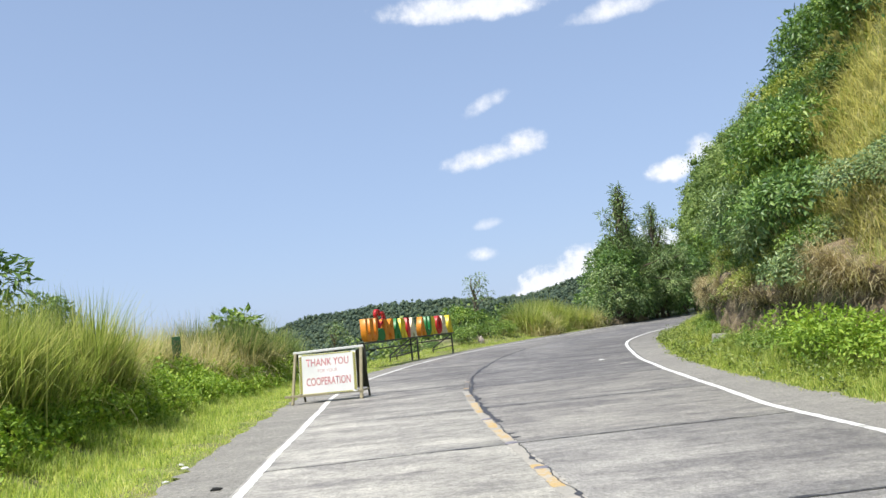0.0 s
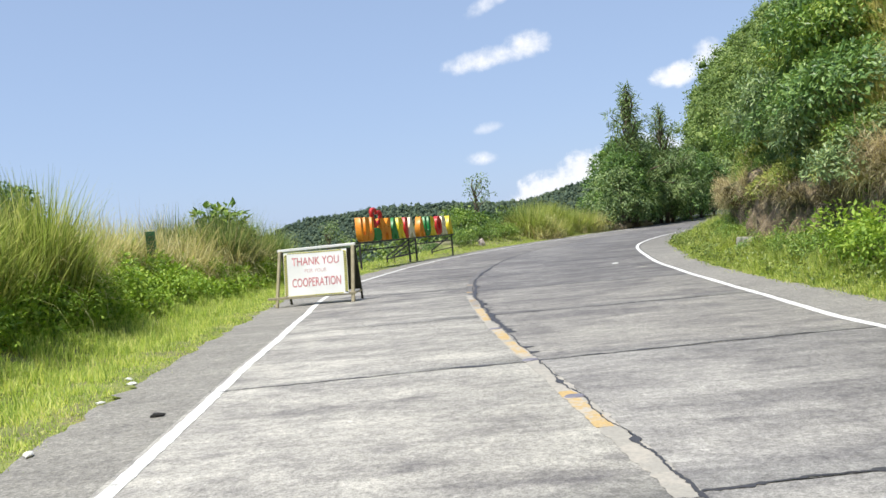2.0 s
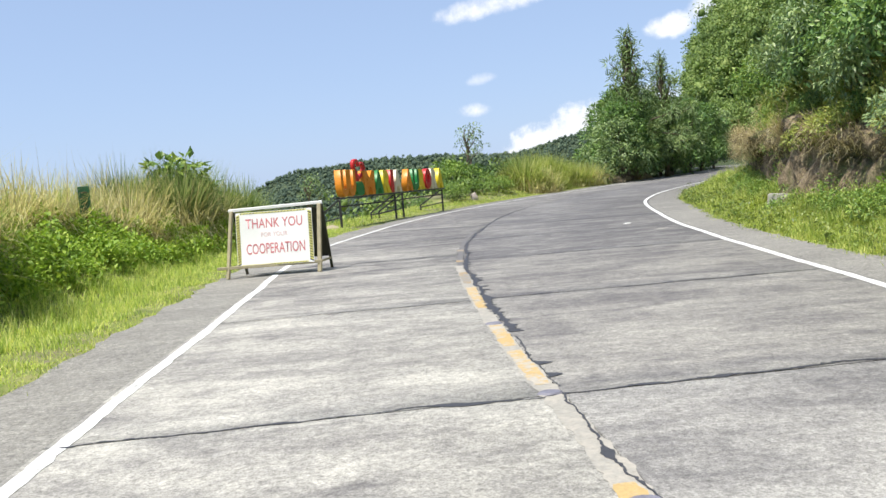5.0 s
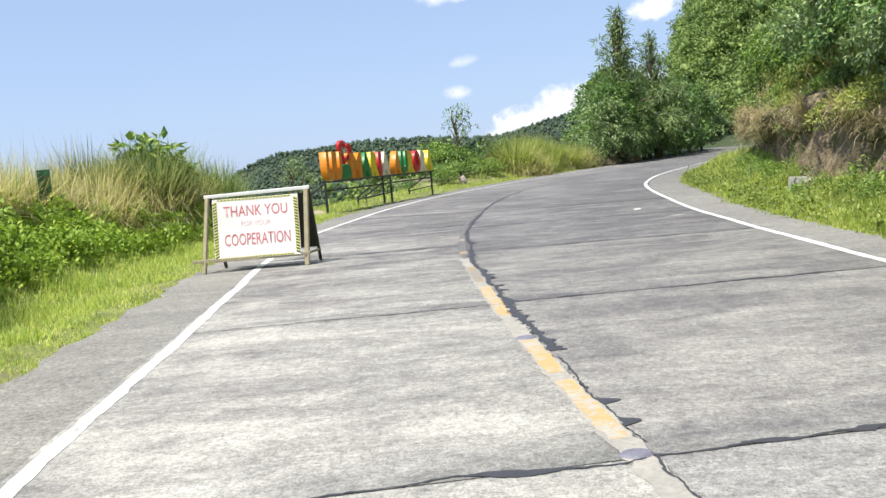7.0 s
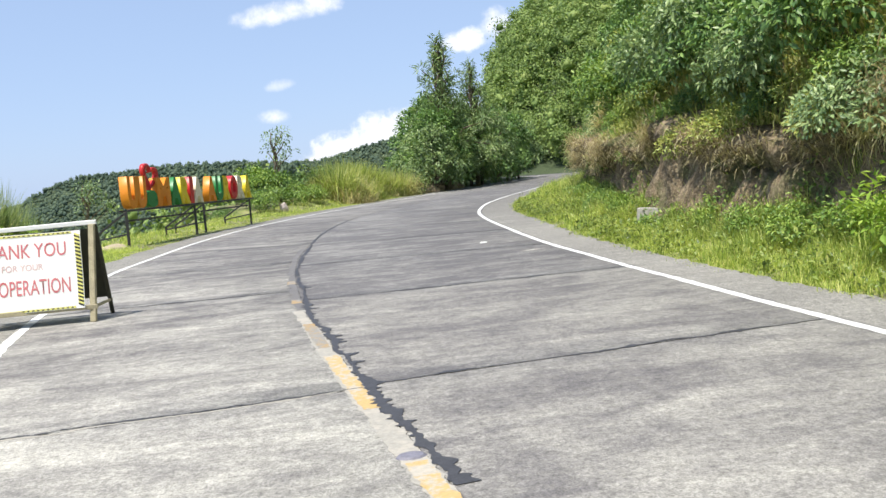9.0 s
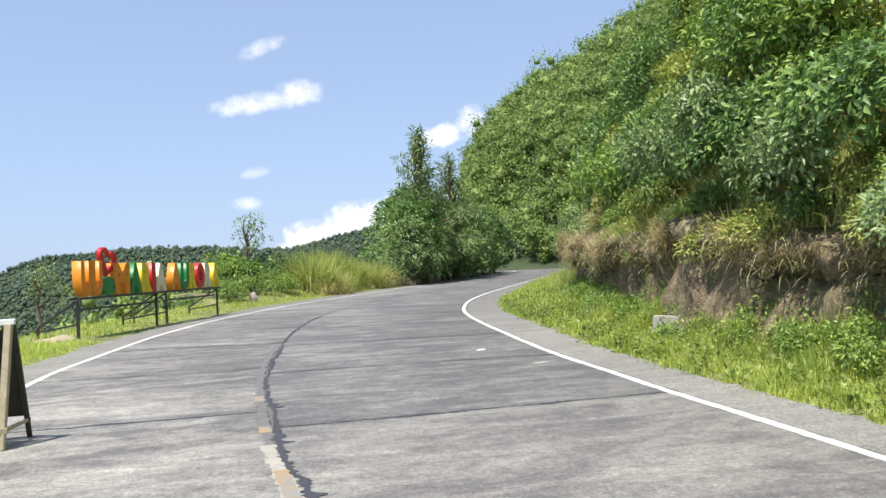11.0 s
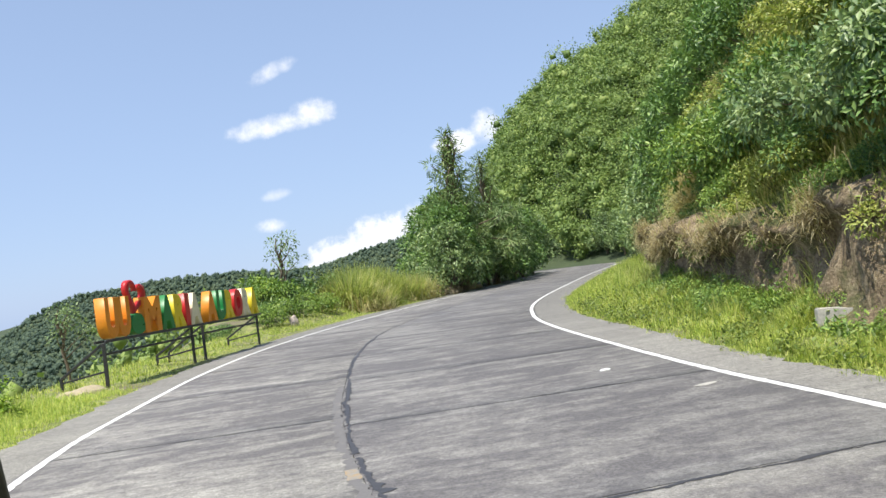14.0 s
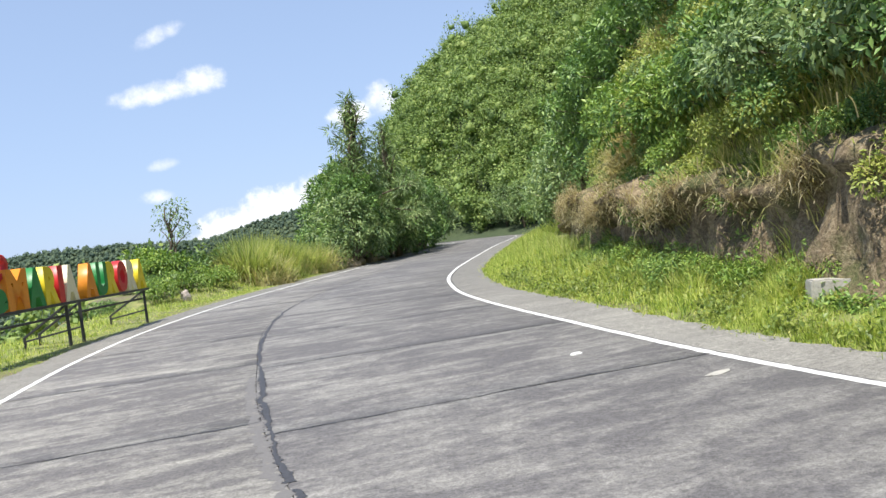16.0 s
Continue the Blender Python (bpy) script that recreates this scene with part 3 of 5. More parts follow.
def build_road():
    road = empty("road", pose(0, 0, 0), "weathered grey concrete two-lane mountain road with worn markings", "road")
    road["kind"] = "structure"
    bed, n = ribbon(-60, 165, shifted(L_EDGE, 0.05), shifted(R_EDGE, -0.05), -0.035, 2, 1.0)
    part("joint_filler", mesh_from("joint_filler", bed, grid_faces(n, 2), M_TAR), M_TAR, road)
    for joints, lo, hi, mat in ((L_JOINTS, shifted(L_LINE, -0.114), -0.004, M_SLAB), (R_JOINTS, 0.004, shifted(R_LINE, 0.114), M_SLAB_DARK)):
        for a, b in zip(joints, joints[1:]):
            if mat is not M_SLAB and b > 12.5:
                mat = M_SLAB_WORN if a < 21 else M_SLAB_DARK
            part("slab", slab_mesh("slab", a + 0.003, b - 0.003, lo, hi, 0.0, mat), mat, road)
    for lo, hi, edge, s in ((L_EDGE, shifted(L_LINE, -0.12), "left", 1), (shifted(R_LINE, 0.12), R_EDGE, "right", 2)):
        for a in range(-40, 150, 10):
            V, n = ribbon(a, a + 10, lo, hi, -0.006, 3, 0.25)
            rs = np.random.RandomState(a * 2 + 900 + s)
            col = 0 if s == 1 else 2
            V[1:-1, col, :2] += rs.normal(size=(n - 2, 2)) * 0.05
            part("shoulder", mesh_from("shoulder", V, grid_faces(n, 3), M_SHOULDER), M_SHOULDER, road, "grey concrete shoulder with a broken edge")
    for off, s in ((L_LINE, 3), (R_LINE, 4)):
        for a in range(-40, 150, 10):
            V, n = ribbon(a, a + 10, shifted(off, -0.062), shifted(off, 0.062), 0.004, 2, 0.12, 0.006, s * 100 + a + 60)
            part("edge_line", mesh_from("edge_line", V, grid_faces(n, 2), M_WHITE), M_WHITE, road, "worn white edge line")
    for k, (a, b) in enumerate(((-1.5, 1.2), (2.4, 3.7), (5.7, 7.0), (8.97, 10.3), (12.3, 13.55), (13.75, 14.85), (16.05, 18.0), (18.4, 19.9), (21.65, 22.0), (23.85, 24.3))):
        by = -0.03 * (a < 11)
        V, n = ribbon(a, b, -0.145 + by, -0.015 + by, 0.004, 2, 0.06, 0.008, k + 40)
        mat = M_YELLOW if a < 18.2 else M_YELLOW_FAINT
        part("centre_dash", mesh_from("centre_dash", V, grid_faces(n, 2), mat), mat, road, "worn yellow centre dash")
    V, n = ribbon(2, 21, -0.165, 0.0, 0.0025, 2, 0.06, 0.012, 77)
    part("old_line_band", mesh_from("old_line_band", V, grid_faces(n, 2), M_OLD), M_OLD, road, "pale scraped band of old centre line")
    V, n = ribbon(21, 31, -0.13, 0.0, 0.0025, 2, 0.06, 0.03, 78)
    part("old_line_band", mesh_from("old_line_band", V, grid_faces(n, 2), M_OLD_FAINT), M_OLD_FAINT, road, "faint scraped band of old centre line")
    # tar seams: arcs, offset, width, raggedness, seed, spilled lumps, tongues
    for a0, a1, off, w, jag, seed, lumps, tongues in ((-6, 12.3, 0.0, 0.012, 0.55, 1, (0.52, 0.61, 0.72, 0.81, 0.93), 0), (12.2, 14.5, 0.025, 0.007, 0.6, 2, (), 2),
                                                      (14.4, 18.2, 0.045, 0.036, 0.6, 8, (0.1, 0.2, 0.42, 0.7), 24), (18.0, 25.1, 0.03, 0.042, 0.5, 9, (0.2, 0.5), 18), (25.0, 46, 0.025, 0.055, 0.35, 5, (), 0)):
        arcs = np.arange(a0, a1, 0.4)
        part("tar_seam", crack_mesh("tar_seam", on_road(arcs, off), w, jag, M_TAR, seed, 0.006, [(f, 0.07, 0.035) for f in lumps], tongues), M_TAR, road)
    arcs = np.arange(46, 70, 0.5)
    part("tar_seam", crack_mesh("tar_seam", on_road(arcs, 0.01), 0.022, 0.4, M_TAR, 6, 0.006), M_TAR, road)
    for k, (joints, lo, hi) in enumerate(((L_JOINTS, L_LINE, 0.0), (R_JOINTS, 0.0, R_LINE))):
        for j in joints:
            if -5 < j < 48:
                rs = np.random.RandomState(int(j * 10) + 500 * k + 200)
                offs = np.linspace(*(float(v(j)) if callable(v) else v for v in (lo, hi)), 14)
                pts = np.array([on_road(j + 0.015 * rs.normal(), o) for o in offs])
                blobs = [(rs.uniform(0.1, 0.9), rs.uniform(0.07, 0.16), rs.uniform(0.008, 0.03)) for _ in range(3)]
                blobs += SPILLS.get((k, j), [])
                # pale strip below the crack: the joint's sheen as a fixed colour
                if j == 16.65:
                    part("joint_sheen", crack_mesh("joint_sheen", pts, 0.04, 0.2, M_OLD, 411, 0.002), M_OLD, road, "joint with a pale strip painted for its sheen")
                part("tar_seam", crack_mesh("tar_seam", pts, 0.010 + 0.003 * k, 0.7, M_TAR, int(j * 7) + 300 + k, 0.005, blobs), M_TAR, road)
    # flush plates left of old road studs
    for a in (10.05, 12.05, 14.95):
        bm = bmesh.new()
        bmesh.ops.create_cone(bm, cap_ends=True, segments=12, radius1=0.075, radius2=0.06, depth=0.014)
        bmesh.ops.scale(bm, vec=(1.25, 0.9, 1), verts=bm.verts)
        x, y = on_road(a, -0.08)
        bmesh.ops.translate(bm, vec=(x, y, 0.008), verts=bm.verts)
        part("road_stud", bm, M_STUD, road, "dark blue-grey worn road stud base")


M_SLAB_WORN = concrete("worn_concrete_slab", (0.47, 0.452, 0.405), (0.165, 0.156, 0.158), 8.0)
M_YELLOW_FAINT = paint("faded_yellow_paint", (0.42, 0.29, 0.14), (0.30, 0.285, 0.26), 0.52)
M_STUD = plain("stud_base", (0.20, 0.195, 0.24), 0.6, 0.35)
M_OLD_FAINT = paint("faint_scraped_line", (0.29, 0.265, 0.235), (0.18, 0.171, 0.168), 0.60)
M_OLD = paint("scraped_line_and_sheen", (0.46, 0.425, 0.37), (0.38, 0.36, 0.32), 0.5)


def build_bank():
    """The cut earth face beside the verge, with an undercut and a lip."""
    arcs = np.arange(-12, 70, 0.2)
    prof = [(7.35, -0.05), (7.62, 0.18), (7.85, 0.42), (7.98, 0.72), (8.06, 1.0), (8.14, 1.28), (8.20, 1.52), (8.22, 1.72), (8.06, 1.88), (8.0, 2.02), (8.12, 2.16), (8.4, 2.3), (8.95, 2.4)]
    rows = []
    for k, (off, z) in enumerate(prof):
        amp = (0.0, 0.05, 0.10, 0.13, 0.14, 0.13, 0.11, 0.10, 0.13, 0.14, 0.13, 0.1, 0)[k]
        j = amp * (wobble(arcs, z * 1.2 + 0 * arcs, 1.6, 21) + 0.5 * wobble(arcs, z * 1.5 + 0 * arcs, 0.6, 22) + 0.35 * wobble(arcs, z * 5 + 0 * arcs, 0.9, 23))
        p = on_road(arcs, 0)
        nrm = np.stack([np.interp(arcs + A0, ARC, RIGHT[:, i]) for i in (0, 1)], 1)
        extra = bank_shift(arcs) + 0.25 * wobble(arcs, 0 * arcs, 6.0, 8)
        lip = (0, 0, 0, 0, 0, 0, 0, 0.1, 0.36, 0.42, 0.3, 0.1, 0)[k] * smooth(arcs, 28, 35)
        p = p + nrm * (off + j + extra - lip)[:, None]
        fade = 1 - 0.75 * smooth(arcs, 58, 70)
        lift = 0.34 * wobble(arcs, 0 * arcs, 4.0, 30) * (k > 5) + 0.08 * wobble(arcs, 0 * arcs, 0.7, 31)
        rows.append(np.concatenate([p, ((z + lift) * fade)[:, None]], 1))
    V = np.stack(rows, 1)
    structure("earth_bank", mesh_from("earth_bank", V, grid_faces(len(arcs), len(prof)), M_EARTH, True), "bare brown cut earth bank with an overhanging grassy lip", "earth bank")


build_ground()
build_road()
build_bank()


# ---- made things ----
def text_mesh(words, height, width, depth, bevel=0.0, heavy=0.0):
    """Letters of the built-in font as a mesh, scaled to that height of a capital and width, centred on its foot."""
    cu = bpy.data.curves.new("letters", "FONT")
    cu.body, cu.size, cu.extrude, cu.bevel_depth, cu.offset = words, 1.0, depth / 2, bevel, heavy
    cu.resolution_u = 3
    ob = new("letters_tmp", cu)
    bpy.context.view_layer.update()
    me = bpy.data.meshes.new_from_object(ob.evaluated_get(bpy.context.evaluated_depsgraph_get()))
    bpy.data.objects.remove(ob)
    bpy.data.curves.remove(cu)
    co = np.empty(len(me.vertices) * 3, np.float32)
    me.vertices.foreach_get("co", co)
    co = co.reshape(-1, 3)
    lo, hi = co.min(0), co.max(0)
    co[:, 0] = (co[:, 0] - (lo[0] + hi[0]) / 2) * width / (hi[0] - lo[0])
    co[:, 1] = (co[:, 1] - lo[1]) * height / (hi[1] - lo[1])
    me.vertices.foreach_set("co", co.ravel())
    me.update()
    return me


M_STRAW = foliage("straw_grass_blade", [(0.2, (0.17, 0.15, 0.075)), (0.5, (0.33, 0.30, 0.17)), (0.8, (0.50, 0.46, 0.30))], 0.5, 0.65, 0.7, 1.65, (1.0, 1.0, 0.95))
M_PALE = foliage("pale_grass_blade", [(0.2, (0.15, 0.15, 0.055)), (0.5, (0.31, 0.30, 0.12)), (0.8, (0.48, 0.44, 0.24))], 0.5, 0.6, 0.9, 1.75, (1.0, 1.0, 0.95))
M_POST = plain("weathered_wood", (0.42, 0.37, 0.25), 0.8, 0.35, 9, 0, 0.4)
M_TARP = plain("white_tarpaulin", (0.88, 0.88, 0.87), 0.5, 0.04, 3)
M_TARP_BACK = plain("dark_tarpaulin", (0.05, 0.05, 0.03), 0.7, 0.3, 5)
M_RED = plain("red_lettering", (0.62, 0.18, 0.20), 0.5, 0.25, 12)
M_FADED = plain("faded_red_lettering", (0.72, 0.50, 0.50), 0.5, 0.15, 12)
M_HAZARD = plain("yellow_border", (0.78, 0.74, 0.22), 0.5, 0.15, 12)
M_BLACK = plain("black_border", (0.02, 0.02, 0.02), 0.5, 0.3, 12)
M_STEEL = plain("black_painted_steel", (0.035, 0.035, 0.038), 0.5, 0.3, 10)
M_ORANGE_L = plain("orange_enamel", (0.78, 0.27, 0.02), 0.42, 0.12, 2.5)
M_GREEN_L = plain("green_enamel", (0.015, 0.22, 0.055), 0.42, 0.15, 2.5)
M_YELLOW_L = plain("yellow_enamel", (0.80, 0.62, 0.03), 0.42, 0.10, 2.5)
M_RED_L = plain("red_enamel", (0.58, 0.025, 0.03), 0.42, 0.15, 2.5)
M_CREAM_L = plain("cream_enamel", (0.78, 0.72, 0.52), 0.42, 0.10, 2.5)
M_MARKER_GREEN = plain("green_plate", (0.02, 0.11, 0.05), 0.5, 0.2, 8)
M_RUST = plain("rusty_red_post", (0.22, 0.06, 0.035), 0.8, 0.4, 12)
M_BLOCK = plain("old_concrete", (0.45, 0.43, 0.39), 0.9, 0.35, 6, 0, 0.6)
M_STONE = plain("pale_stone", (0.50, 0.42, 0.39), 0.9, 0.3, 5, 0, 0.6)
M_SAND = plain("sandy_earth", (0.44, 0.37, 0.25), 0.95, 0.25, 4, 0, 0.5)
M_LOG = plain("dry_log", (0.34, 0.27, 0.19), 0.9, 0.4, 6, 0, 0.6)
M_PAPER = plain("white_litter", (0.75, 0.75, 0.73), 0.7, 0.1, 8)
M_RAG = plain("black_rubber_scrap", (0.02, 0.02, 0.02), 0.8, 0.3, 10)


def build_barricade():
    thing = empty("barricade_sign", pose(-2.28, 22.2, 0), "white thank-you tarpaulin sign on a weathered wooden trestle on the road", "road sign")
    inv = Matrix.Translation((2.28, -22.2, 0))

    def put(name, bm, mat, label=""):
        bmesh.ops.transform(bm, matrix=inv, verts=bm.verts)
        return part(name, bm, mat, thing, label)

    tl, tr = (-3.04, 22.14, 1.25), (-1.36, 22.14, 1.28)
    put("front_leg", bar((-3.17, 21.9, 0), (tl[0], tl[1] - 0.03, 1.26), 0.075, 0.05), M_POST)
    put("front_leg", bar((-1.43, 21.92, 0), (tr[0], tr[1] - 0.03, 1.28), 0.08, 0.05), M_POST)
    put("back_leg", bar((-2.98, 22.62, 0), (tl[0] + 0.03, tl[1] + 0.03, 1.25), 0.05, 0.045), M_TARP_BACK)
    put("back_leg", bar((-1.30, 22.62, 0), (tr[0] + 0.03, tr[1] + 0.03, 1.27), 0.05, 0.045), M_TARP_BACK)
    put("top_rail", bar((-3.10, 22.13, 1.275), (-1.30, 22.13, 1.305), 0.05, 0.06, 0.008), M_TARP, "cream-white top rail")
    put("bottom_rail", bar((-3.36, 21.915, 0.205), (-1.36, 21.93, 0.20), 0.035, 0.06), M_POST)
    put("side_brace", bar((-1.40, 21.95, 0.2), (-1.29, 22.6, 0.2), 0.03, 0.04), M_POST)
    put("side_brace", bar((-3.13, 21.95, 0.2), (-2.97, 22.6, 0.2), 0.03, 0.04), M_POST)
    bm = bmesh.new()
    q = [(-2.96, 22.60, 0.24), (-1.33, 22.60, 0.24), (-1.36, 22.2, 1.22), (-3.0, 22.2, 1.22)]
    vs = [bm.verts.new(p) for p in q] + [bm.verts.new((p[0], p[1] + 0.006, p[2])) for p in q]
    for f in ((0, 1, 2, 3), (7, 6, 5, 4), (0, 4, 5, 1), (1, 5, 6, 2), (2, 6, 7, 3), (3, 7, 4, 0)):
        bm.faces.new([vs[i] for i in f])
    put("back_panel", bm, M_TARP_BACK, "dark tarpaulin at the back")
    # the tarpaulin's own plane: x along the rail, y up the lean, slightly billowed
    up = Vector((0.03, 0.23, 1.25)).normalized()
    xa = Vector((1, 0, 0.012)).normalized()
    nrm = xa.cross(up).normalized()
    base = Matrix((xa, up, nrm)).transposed().to_4x4()
    base.translation = Vector((-2.24, 21.925, 0.20)) - Vector((-2.28, 22.2, 0))
    W, H = 1.46, 1.03

    def billow(x, y):
        return 0.012 * math.sin(x * 4.1 + 1) * math.sin(y * 5.0) + 0.006 * math.sin(x * 11 + y * 7)

    nx, ny = 25, 19
    V = [(-W / 2 + W * i / (nx - 1), H * j / (ny - 1), 0.0) for j in range(ny) for i in range(nx)]
    V = np.array([(x, y, 0.02 + billow(x, y)) for x, y, _ in V])
    back = V - np.array([0, 0, 0.004])
    F = grid_faces(ny, nx)
    panel = part("panel", mesh_from("panel", np.vstack([V, back]), np.vstack([F, F[:, ::-1] + len(V)]), M_TARP, True), M_TARP, thing, "white printed tarpaulin")
    panel.matrix_local = base
    for words, h, w, x, y, mat in (("THANK YOU", 0.185, 1.08, 0.0, 0.715, M_RED), ("FOR YOUR", 0.085, 0.50, 0.0, 0.545, M_FADED), ("COOPERATION", 0.20, 1.12, 0.01, 0.225, M_RED)):
        me = text_mesh(words, h, w, 0.0, 0.0, 0.004)
        co = np.empty(len(me.vertices) * 3, np.float32)
        me.vertices.foreach_get("co", co)
        co = co.reshape(-1, 3)
        co[:, 0] += x
        co[:, 1] += y
        co[:, 2] = [0.0245 + billow(a, b) for a, b, _ in co]
        me.vertices.foreach_set("co", co.ravel())
        me.materials.append(mat)
        part("lettering", me, mat, panel, "faded small lettering" if mat is M_FADED else "red capital lettering")
    for side, mat in ((0, M_HAZARD), (1, M_BLACK)):
        V, F = [], []
        step = 0.05

        def quad(pts):
            b = len(V)
            V.extend((x, y, 0.0245 + billow(x, y) + 0.0006 * side) for x, y in pts)
            F.append((b, b + 1, b + 2, b + 3))

        for k in range(int(H / step) - 1):
            y = 0.02 + k * step
            for sx in (-1, 1):
                x0, x1 = sx * (W / 2 - 0.008), sx * (W / 2 - 0.075)
                a, b = (0, step) if side == 0 else (0, step * 0.5)
                quad([(x0, y + a), (x1, y + a + step * 0.6), (x1, y + b + step * 0.6), (x0, y + b)])
        for k in range(int((W - 0.16) / 0.06)):
            x = -W / 2 + 0.09 + k * 0.06
            for y0 in (0.012, H - 0.03):
                if side == 0:
                    quad([(x, y0 - 0.004), (x + 0.06, y0 - 0.004), (x + 0.06, y0 + 0.022), (x, y0 + 0.022)])
                else:
                    quad([(x, y0), (x + 0.028, y0), (x + 0.034, y0 + 0.016), (x + 0.006, y0 + 0.016)])
        part("border", mesh_from("border", np.array(V), np.array(F), mat), mat, panel, "black stripes" if side else "yellow edge strip")["kind"] = "stuff"


def build_letter_sign():
    A, B = Vector((-3.13, 37.8, 0.0)), Vector((0.60, 47.9, 0.0))
    run = (B - A).normalized()
    L = (B - A).length
    out = Vector((run.y, -run.x, 0))  # towards the road
    thing = empty("letter_sign", Matrix.Translation(A), "big coloured cut-out letters with a heart on a black steel frame", "sign")

    def at(s, o, z):
        return run * s + out * o + Vector((0, 0, z))

    def rail_z(s):
        return 1.18 - 0.04 * s / L

    for o, dz, s0, s1 in ((0.14, 0, -0.15, L + 0.1), (-0.14, 0, -0.15, L + 0.1), (-0.1, -0.32, 0, L * 0.52), (-0.1, -0.3, L * 0.54, L)):
        part("rail", bar(at(s0, o, rail_z(s0) + dz - 0.03), at(s1, o, rail_z(s1) + dz - 0.03), 0.06, 0.06), M_STEEL, thing)
    for s in (0.0, 0.47 * L, 0.545 * L, L):
        part("post", bar(at(s, 0, -0.15), at(s, 0, rail_z(s) - 0.06), 0.085, 0.085), M_STEEL, thing)
    for s in (0.0, 0.47 * L, 0.545 * L, L):
        foot = at(s, -1.2, 0)
        foot.z = -0.25
        part("strut", bar(foot + Vector((0, 0, 0.6)), at(s, -0.05, rail_z(s) - 0.1), 0.06, 0.06), M_STEEL, thing)
        part("strut", bar(foot, foot + Vector((0, 0, 0.62)), 0.07, 0.07), M_STEEL, thing)
        part("strut", bar(foot + Vector((0, 0, 0.5)), at(s, -0.03, 0.42), 0.05, 0.05), M_STEEL, thing)
    plan = [("UU", 1.42, 1.03, M_ORANGE_L, "orange"), ("e", 0.86, 0.56, M_GREEN_L, "green"), ("M", 1.12, 0.97, M_ORANGE_L, "orange"), ("A", 0.95, 0.97, M_GREEN_L, "green"),
            ("R", 0.86, 0.97, M_YELLOW_L, "yellow"), ("I", 0.36, 0.97, M_RED_L, "red"), ("A", 0.95, 0.97, M_CREAM_L, "cream"), ("", 0.5, 0, None, ""),
            ("A", 0.95, 0.97, M_ORANGE_L, "orange"), ("U", 0.86, 0.97, M_GREEN_L, "green"), ("R", 0.86, 0.97, M_YELLOW_L, "yellow"), ("O", 0.92, 0.97, M_RED_L, "red"),
            ("R", 0.86, 0.97, M_CREAM_L, "cream"), ("A", 0.95, 0.97, M_YELLOW_L, "yellow")]
    # the first letter is a W drawn as two rounded bowls
    total = sum(p[1] for p in plan)
    s = 0.0
    turn = Matrix((run, Vector((0, 0, 1)), out)).transposed().to_4x4()
    for ch, w, h, mat, tone in plan:
        w = w * L / total
        if ch:
            me = text_mesh(ch, h, w * 0.98, 0.26, 0.010, 0.055)
            me.materials.append(mat)
            ob = part("letter", me, mat, thing, tone + " block letter")
            m = turn.copy()
            m.translation = at(s + w / 2, 0, rail_z(s) + 0.01)
            ob.matrix_local = m
        s += w
    # heart: an open band over the second letter
    n = 40
    t = np.linspace(0, 2 * math.pi, n, endpoint=False)
    hx, hy = 16 * np.sin(t) ** 3, 13 * np.cos(t) - 5 * np.cos(2 * t) - 2 * np.cos(3 * t) - np.cos(4 * t)
    outer, inner = np.stack([hx, hy], 1) / 32, np.stack([hx, hy + 0.5], 1) / 32 * 0.70
    V = np.concatenate([np.concatenate([p, np.full((n, 1), z)], 1) for p, z in ((outer, 0.07), (inner, 0.07), (inner, -0.07), (outer, -0.07))])
    i = np.arange(n)
    j = (i + 1) % n
    F = np.concatenate([np.stack([a * n + i, a * n + j, b * n + j, b * n + i], 1) for a, b in ((0, 1), (1, 2), (2, 3), (3, 0))])
    me = mesh_from("heart", V * np.array([1.05, 0.95, 1.0]), F, M_RED_L)
    heart = part("heart", me, M_RED_L, thing, "red open heart")
    m = turn.copy() @ pose(0, 0, 0, 0, 0, -14)
    m.translation = at(1.75, 0, 2.22)
    heart.matrix_local = m


def blob_mesh(name, size, mat, seed, rough=0.15, sub=3):
    bm = bmesh.new()
    bmesh.ops.create_icosphere(bm, subdivisions=sub, radius=0.5)
    for v in bm.verts:
        k = 1 + rough * noise.noise(v.co * 2.2 + Vector((seed, 0, 0))) * 2 + rough * 0.5 * noise.noise(v.co * 6 + Vector((0, seed, 0)))
        v.co = Vector((v.co.x * size[0], v.co.y * size[1], max(v.co.z, -0.3) * size[2])) * k
    me = bpy.data.meshes.new(name)
    bm.to_mesh(me)
    bm.free()
    me.materials.append(mat)
    return me


